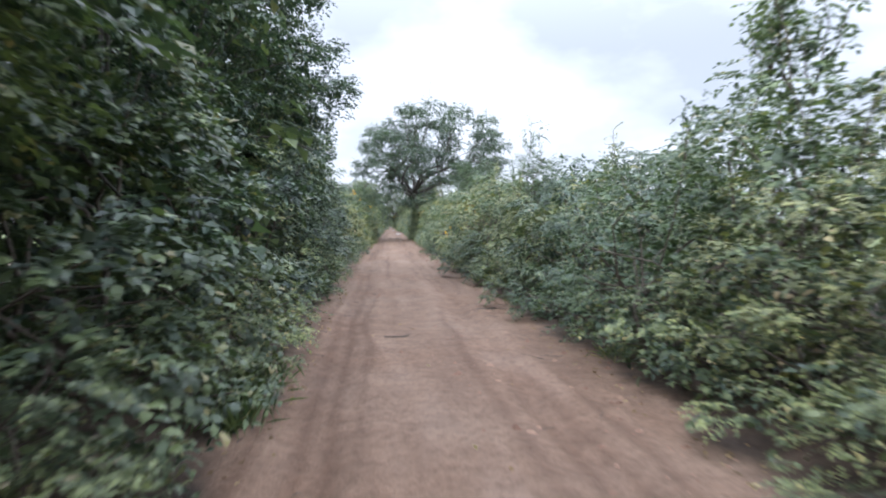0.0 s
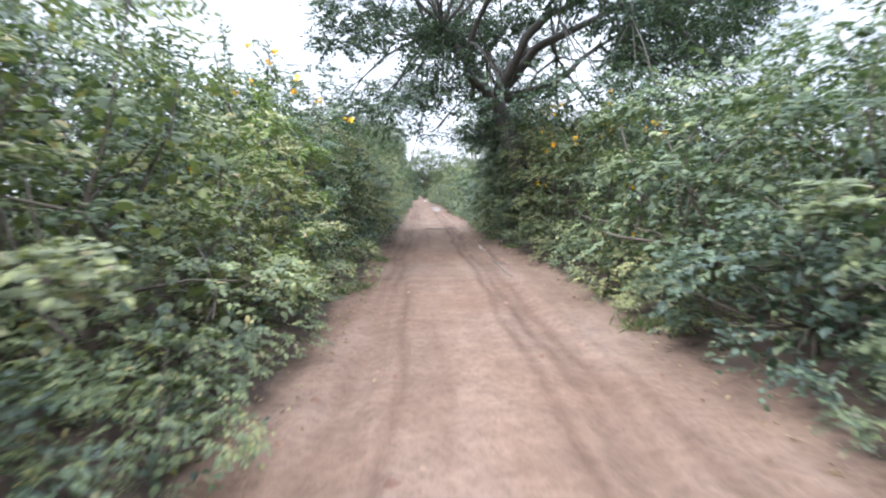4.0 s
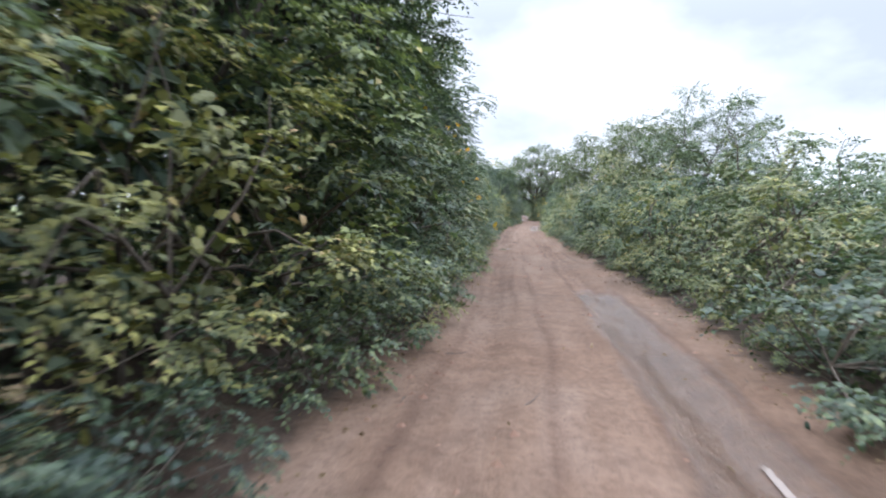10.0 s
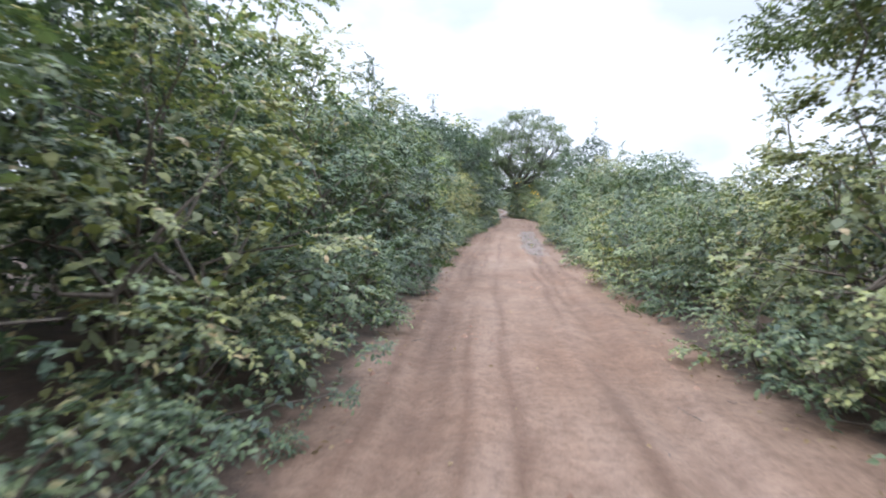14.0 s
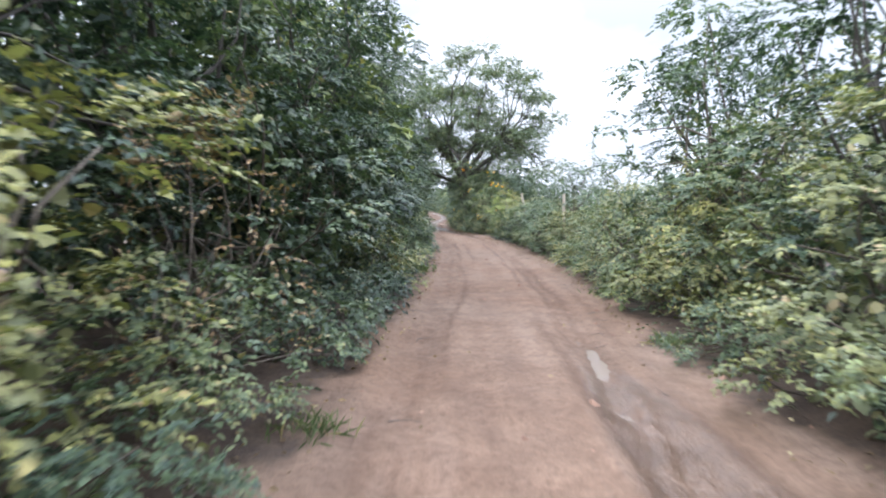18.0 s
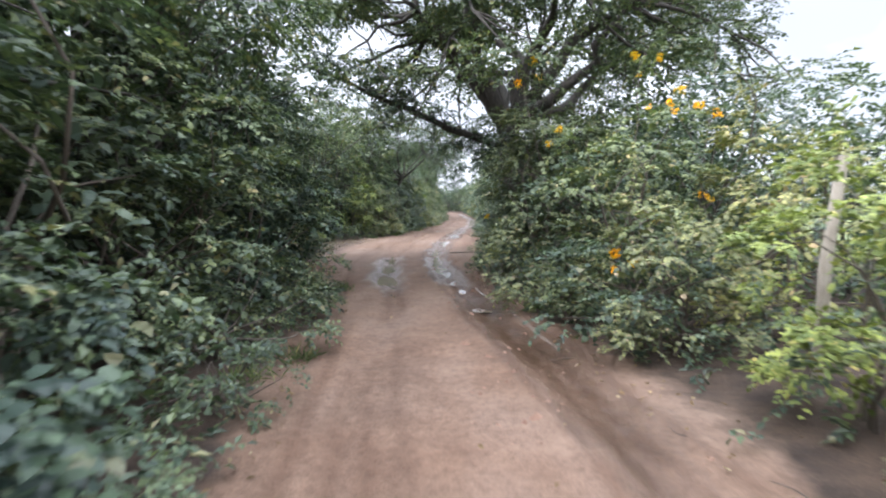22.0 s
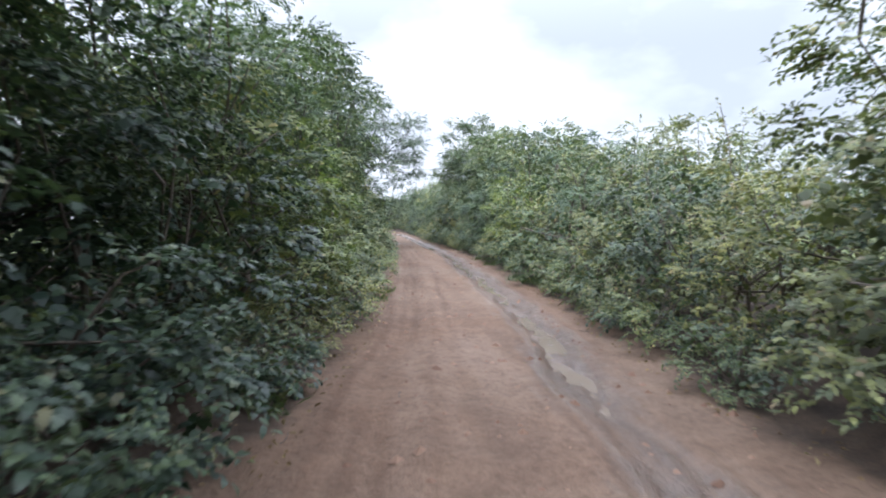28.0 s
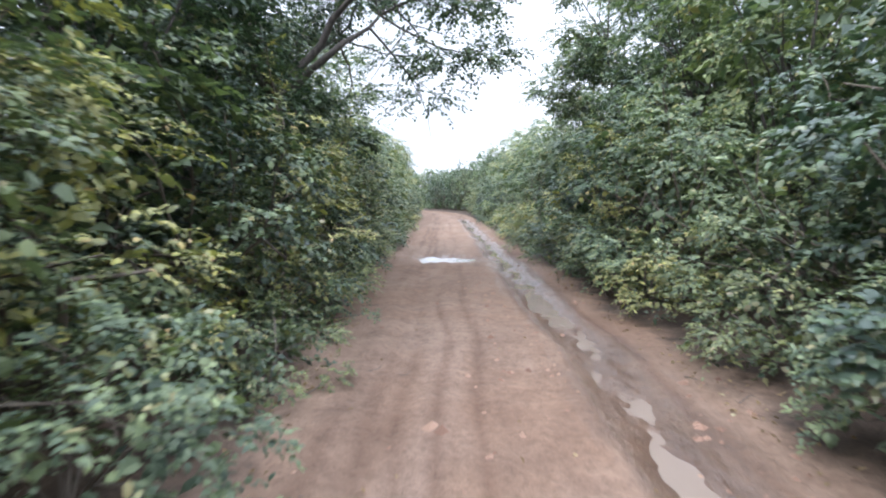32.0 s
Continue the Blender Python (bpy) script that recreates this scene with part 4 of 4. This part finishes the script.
# ---- distance ----
def far_woods():
    """The ragged edge of the woods beyond the pasture."""
    rng = np.random.RandomState(31)
    n = 6500
    y = rng.uniform(90, 420, n)
    deep = rng.uniform(0, 25, n)
    top = 7.5 + 1.6 * soft_noise(y * 0.12, y * 0, 41) + 1.0 * soft_noise(y * 0.5, y * 0, 43)
    z = top * rng.uniform(0.02, 1, n) ** 0.6
    pts = np.stack([85 + deep - (y - 200) * 0.12, y, z], -1)
    v, f = leaf_sprays(rng, pts, rng.normal(size=(n, 3)) + np.array([-0.5, 0, 0.3]), 1.4, 5, 0.8, 0.45, 0.3)
    tagged(new("far_woods", mesh_from("far_woods", v, f, LEAF_BLUE)), "ragged dark green edge of distant woods", "woods", kind="stuff")


far_woods()


def fence_post(x, y, h, lean, turn):
    rng = np.random.RandomState(int(y))
    p = bent(np.array([0, 0, -0.3]), np.array([0, lean, h]), rng, 0.03, 6)
    ob = new("fence_post", mesh_from("fence_post", *tube(p, np.linspace(0.055, 0.042, 6), 7), POST_WOOD, True))
    ob.matrix_basis = pose(x, y, 0, 0, 0, turn)
    tagged(ob, "weathered pale wooden fence post, leaning", "fence post", "fence posts by the pasture")


for spot in ((3.6, 156.9, 1.95, 0.3, 80), (3.6, 150.5, 1.8, 0.1, 20), (3.4, 162.4, 1.8, 0.12, 200)):
    fence_post(*spot)


# ---- small things on the ground ----
def grass_tufts(name, label, seed, x, y, blades, blade, wide):
    """Tufts of upright blades at the given spots."""
    rng = np.random.RandomState(seed)
    foot = np.stack([x, y, ground_height(x, y)[0] - 0.01], -1).repeat(blades, 0)
    foot[:, :2] += rng.normal(size=(len(foot), 2)) * (0.05 + 0.35 * blade)
    ways = rng.normal(size=(len(foot), 3)) * 0.4 + np.array([0, 0, 1.0])
    v, f = leaf_sprays(rng, foot, ways, 0.02, 1, blade, wide, 0.0)
    tagged(new(name, mesh_from(name, v, f, GRASS)), label, "grass", kind="stuff")


def verge_grass():
    rng = np.random.RandomState(21)
    y = rng.uniform(1, 232, 90)
    side = np.where(rng.rand(90) < 0.5, -1, 1)
    e = np.where(side < 0, np.interp(y, E_Y, E_L), np.interp(y, E_Y, E_R))
    grass_tufts("verge_grass", "thin tufts of green grass at the foot of the hedges", 22, line_x(y) + e + side * rng.uniform(-0.2, 0.25, 90), y, 80, 0.17, 0.007)
    # taller clumps that stand out: side, y, distance behind the edge
    spots = [(-1, 4.2, 0.0), (-1, 4.7, 0.1), (-1, 5.3, 0.05), (1, 183.2, 0.2), (1, 183.8, 0.1), (1, 184.6, 0.25), (1, 186.0, 0.15), (1, 201.0, 0.1), (-1, 146.4, 0.1), (-1, 120.8, 0.15)]
    y = np.array([q[1] for q in spots])
    x = np.array([float(line_x(q[1])) + q[0] * (abs(float(np.interp(q[1], E_Y, E_L if q[0] < 0 else E_R))) + q[2]) for q in spots])
    grass_tufts("tall_grass", "tall clumps of bright green grass beside the track", 23, x, y, 120, 0.27, 0.008)


verge_grass()


def leaf_litter():
    rng = np.random.RandomState(51)
    n = 9000
    y = rng.uniform(0, 232, n)
    side = np.where(rng.rand(n) < 0.5, -1, 1)
    e = np.where(side < 0, np.interp(y, E_Y, E_L), np.interp(y, E_Y, E_R))
    x = line_x(y) + e + side * (rng.exponential(0.35, n) - 0.35)
    # some blown over the whole width, and a thick scatter on the old turning place
    n1, n2 = 700, 1500
    y1, y2 = rng.uniform(0, 232, n1), rng.uniform(169.5, 182, n2)
    x1 = line_x(y1) + rng.uniform(-1.3, 2.2, n1)
    x2 = line_x(y2) + np.interp(y2, E_Y, E_L) * rng.uniform(0.3, 1.1, n2) ** 0.6
    x, y, n = np.concatenate([x, x1, x2]), np.concatenate([y, y1, y2]), n + n1 + n2
    z = ground_height(x, y)[0] + 0.012
    ways = rng.normal(size=(n, 3)) * np.array([1, 1, 0.12])
    v, f = leaf_sprays(rng, np.stack([x, y, z], -1), ways, 0.01, 1, 0.055, 0.03, 0.0)
    tagged(new("leaf_litter", mesh_from("leaf_litter", v, f, LITTER)), "scattered dry brown leaves along the verges", "leaf litter", kind="stuff")


leaf_litter()


def clods():
    """Crumbled crusts of sand thrown up along the wheel tracks."""
    rng = np.random.RandomState(57)
    ball = np.array([(1, 0, 0), (0.3, 0.95, 0), (-0.8, 0.6, 0), (-0.8, -0.6, 0), (0.3, -0.95, 0), (0.05, 0.05, 0.8)])
    tri = np.array([(0, 1, 5), (1, 2, 5), (2, 3, 5), (3, 4, 5), (4, 0, 5)])
    n = 22000
    y = rng.uniform(0, 230, n)
    near = np.array([1.62, 0.95, 1.8, 0.45, -0.1, -0.85, 2.1])[rng.randint(0, 7, n)]
    x = line_x(y) + near + rng.normal(size=n) * 0.17
    keep = (soft_noise(x * 1.5, y * 0.55, 58) + 0.6 * soft_noise(x, y * 0.12, 59) > 0.35) & (rng.rand(n) < 0.8)
    keep |= rng.rand(n) < 0.05
    x, y = x[keep], y[keep]
    n = len(x)
    z = ground_height(x, y)[0]
    size = rng.gamma(2.2, 0.0095, n).clip(0.008, 0.06)
    turn = rng.uniform(0, 6.28, n)
    c, s = np.cos(turn)[:, None], np.sin(turn)[:, None]
    shape = ball[None] * rng.uniform(0.6, 1.3, (n, 6, 1)) * size[:, None, None]
    v = np.stack([x[:, None] + shape[..., 0] * c - shape[..., 1] * s * 0.8, y[:, None] + shape[..., 0] * s + shape[..., 1] * c * 0.8, z[:, None] - 0.004 + shape[..., 2] * 0.8], -1)
    f = (tri[None] + np.arange(n)[:, None, None] * 6).reshape(-1, 3)
    tagged(new("sand_clods", mesh_from("sand_clods", v.reshape(-1, 3), f, CLOD)), "crumbled clods of red sand along the ruts", "clods", kind="stuff")


clods()


def twigs():
    rng = np.random.RandomState(63)
    pieces = []
    for k in range(300):
        y = rng.uniform(0, 230)
        side = rng.rand()
        e0, e1 = float(np.interp(y, E_Y, E_L)), float(np.interp(y, E_Y, E_R))
        d = e0 + abs(rng.normal()) * 0.5 if side < 0.4 else e1 - abs(rng.normal()) * 0.5 if side < 0.85 else rng.uniform(e0, e1)
        x = float(line_x(y)) + d
        z = float(ground_height(np.array([x]), np.array([y]))[0][0])
        a, l = rng.uniform(0, 6.28), rng.uniform(0.06, 0.3)
        way = np.array([math.cos(a), math.sin(a), 0]) * l
        q = bent(np.array([x, y, z + 0.012]), np.array([x, y, z + 0.016]) + way, rng, 0.015, 4)
        pieces.append(tube(q, np.linspace(0.0045, 0.002, 4), 3))
    tagged(new("twigs", mesh_from("twigs", *joined(pieces), BARK, True)), "small dark twigs scattered on the sand", "twigs", kind="stuff")


twigs()


def stick(x, y, length, turn, r=0.018, seed=1, forks=2):
    rng = np.random.RandomState(seed)
    z = float(ground_height(np.array([x]), np.array([y]))[0][0])
    a, b = np.array([-length / 2, 0, r]), np.array([length / 2, 0, r])
    p = bent(a, b, rng, 0.03 + 0.06 * length, 7) * np.array([1, 1, 0]) + np.array([0, 0, r * 0.9])
    pieces = [tube(p, np.linspace(r, r * 0.4, 7), 6)]
    for k in range(forks):
        c = p[2 + k]
        d = c + np.array([length * 0.25, (1 if k % 2 else -1) * length * 0.16, 0.02])
        pieces.append(tube(bent(c, d, rng, 0.015, 4), np.linspace(r * 0.6, r * 0.25, 4), 5))
    ob = new("fallen_branch", mesh_from("fallen_branch", *joined(pieces), BARK, True))
    ob.matrix_basis = pose(x, y, z, 0, 0, turn)
    tagged(ob, "thin dark fallen branch lying on the sand", "branch")


for spot in ((0.5, 56.4, 0.95, -6, 0.022, 1), (1.05, 57.7, 0.7, 4, 0.016, 2), (1.15, 57.5, 0.45, -25, 0.01, 9), (0.6, 175.2, 0.85, 14, 0.02, 3), (-0.4, 107.4, 0.3, 10, 0.012, 4), (1.0, 104.8, 0.5, -30, 0.01, 5), (1.4, 45.5, 0.5, 110, 0.008, 6), (0.1, 7.4, 0.35, 10, 0.01, 7), (1.7, 9.5, 0.5, 0, 0.012, 8)):
    stick(*spot)
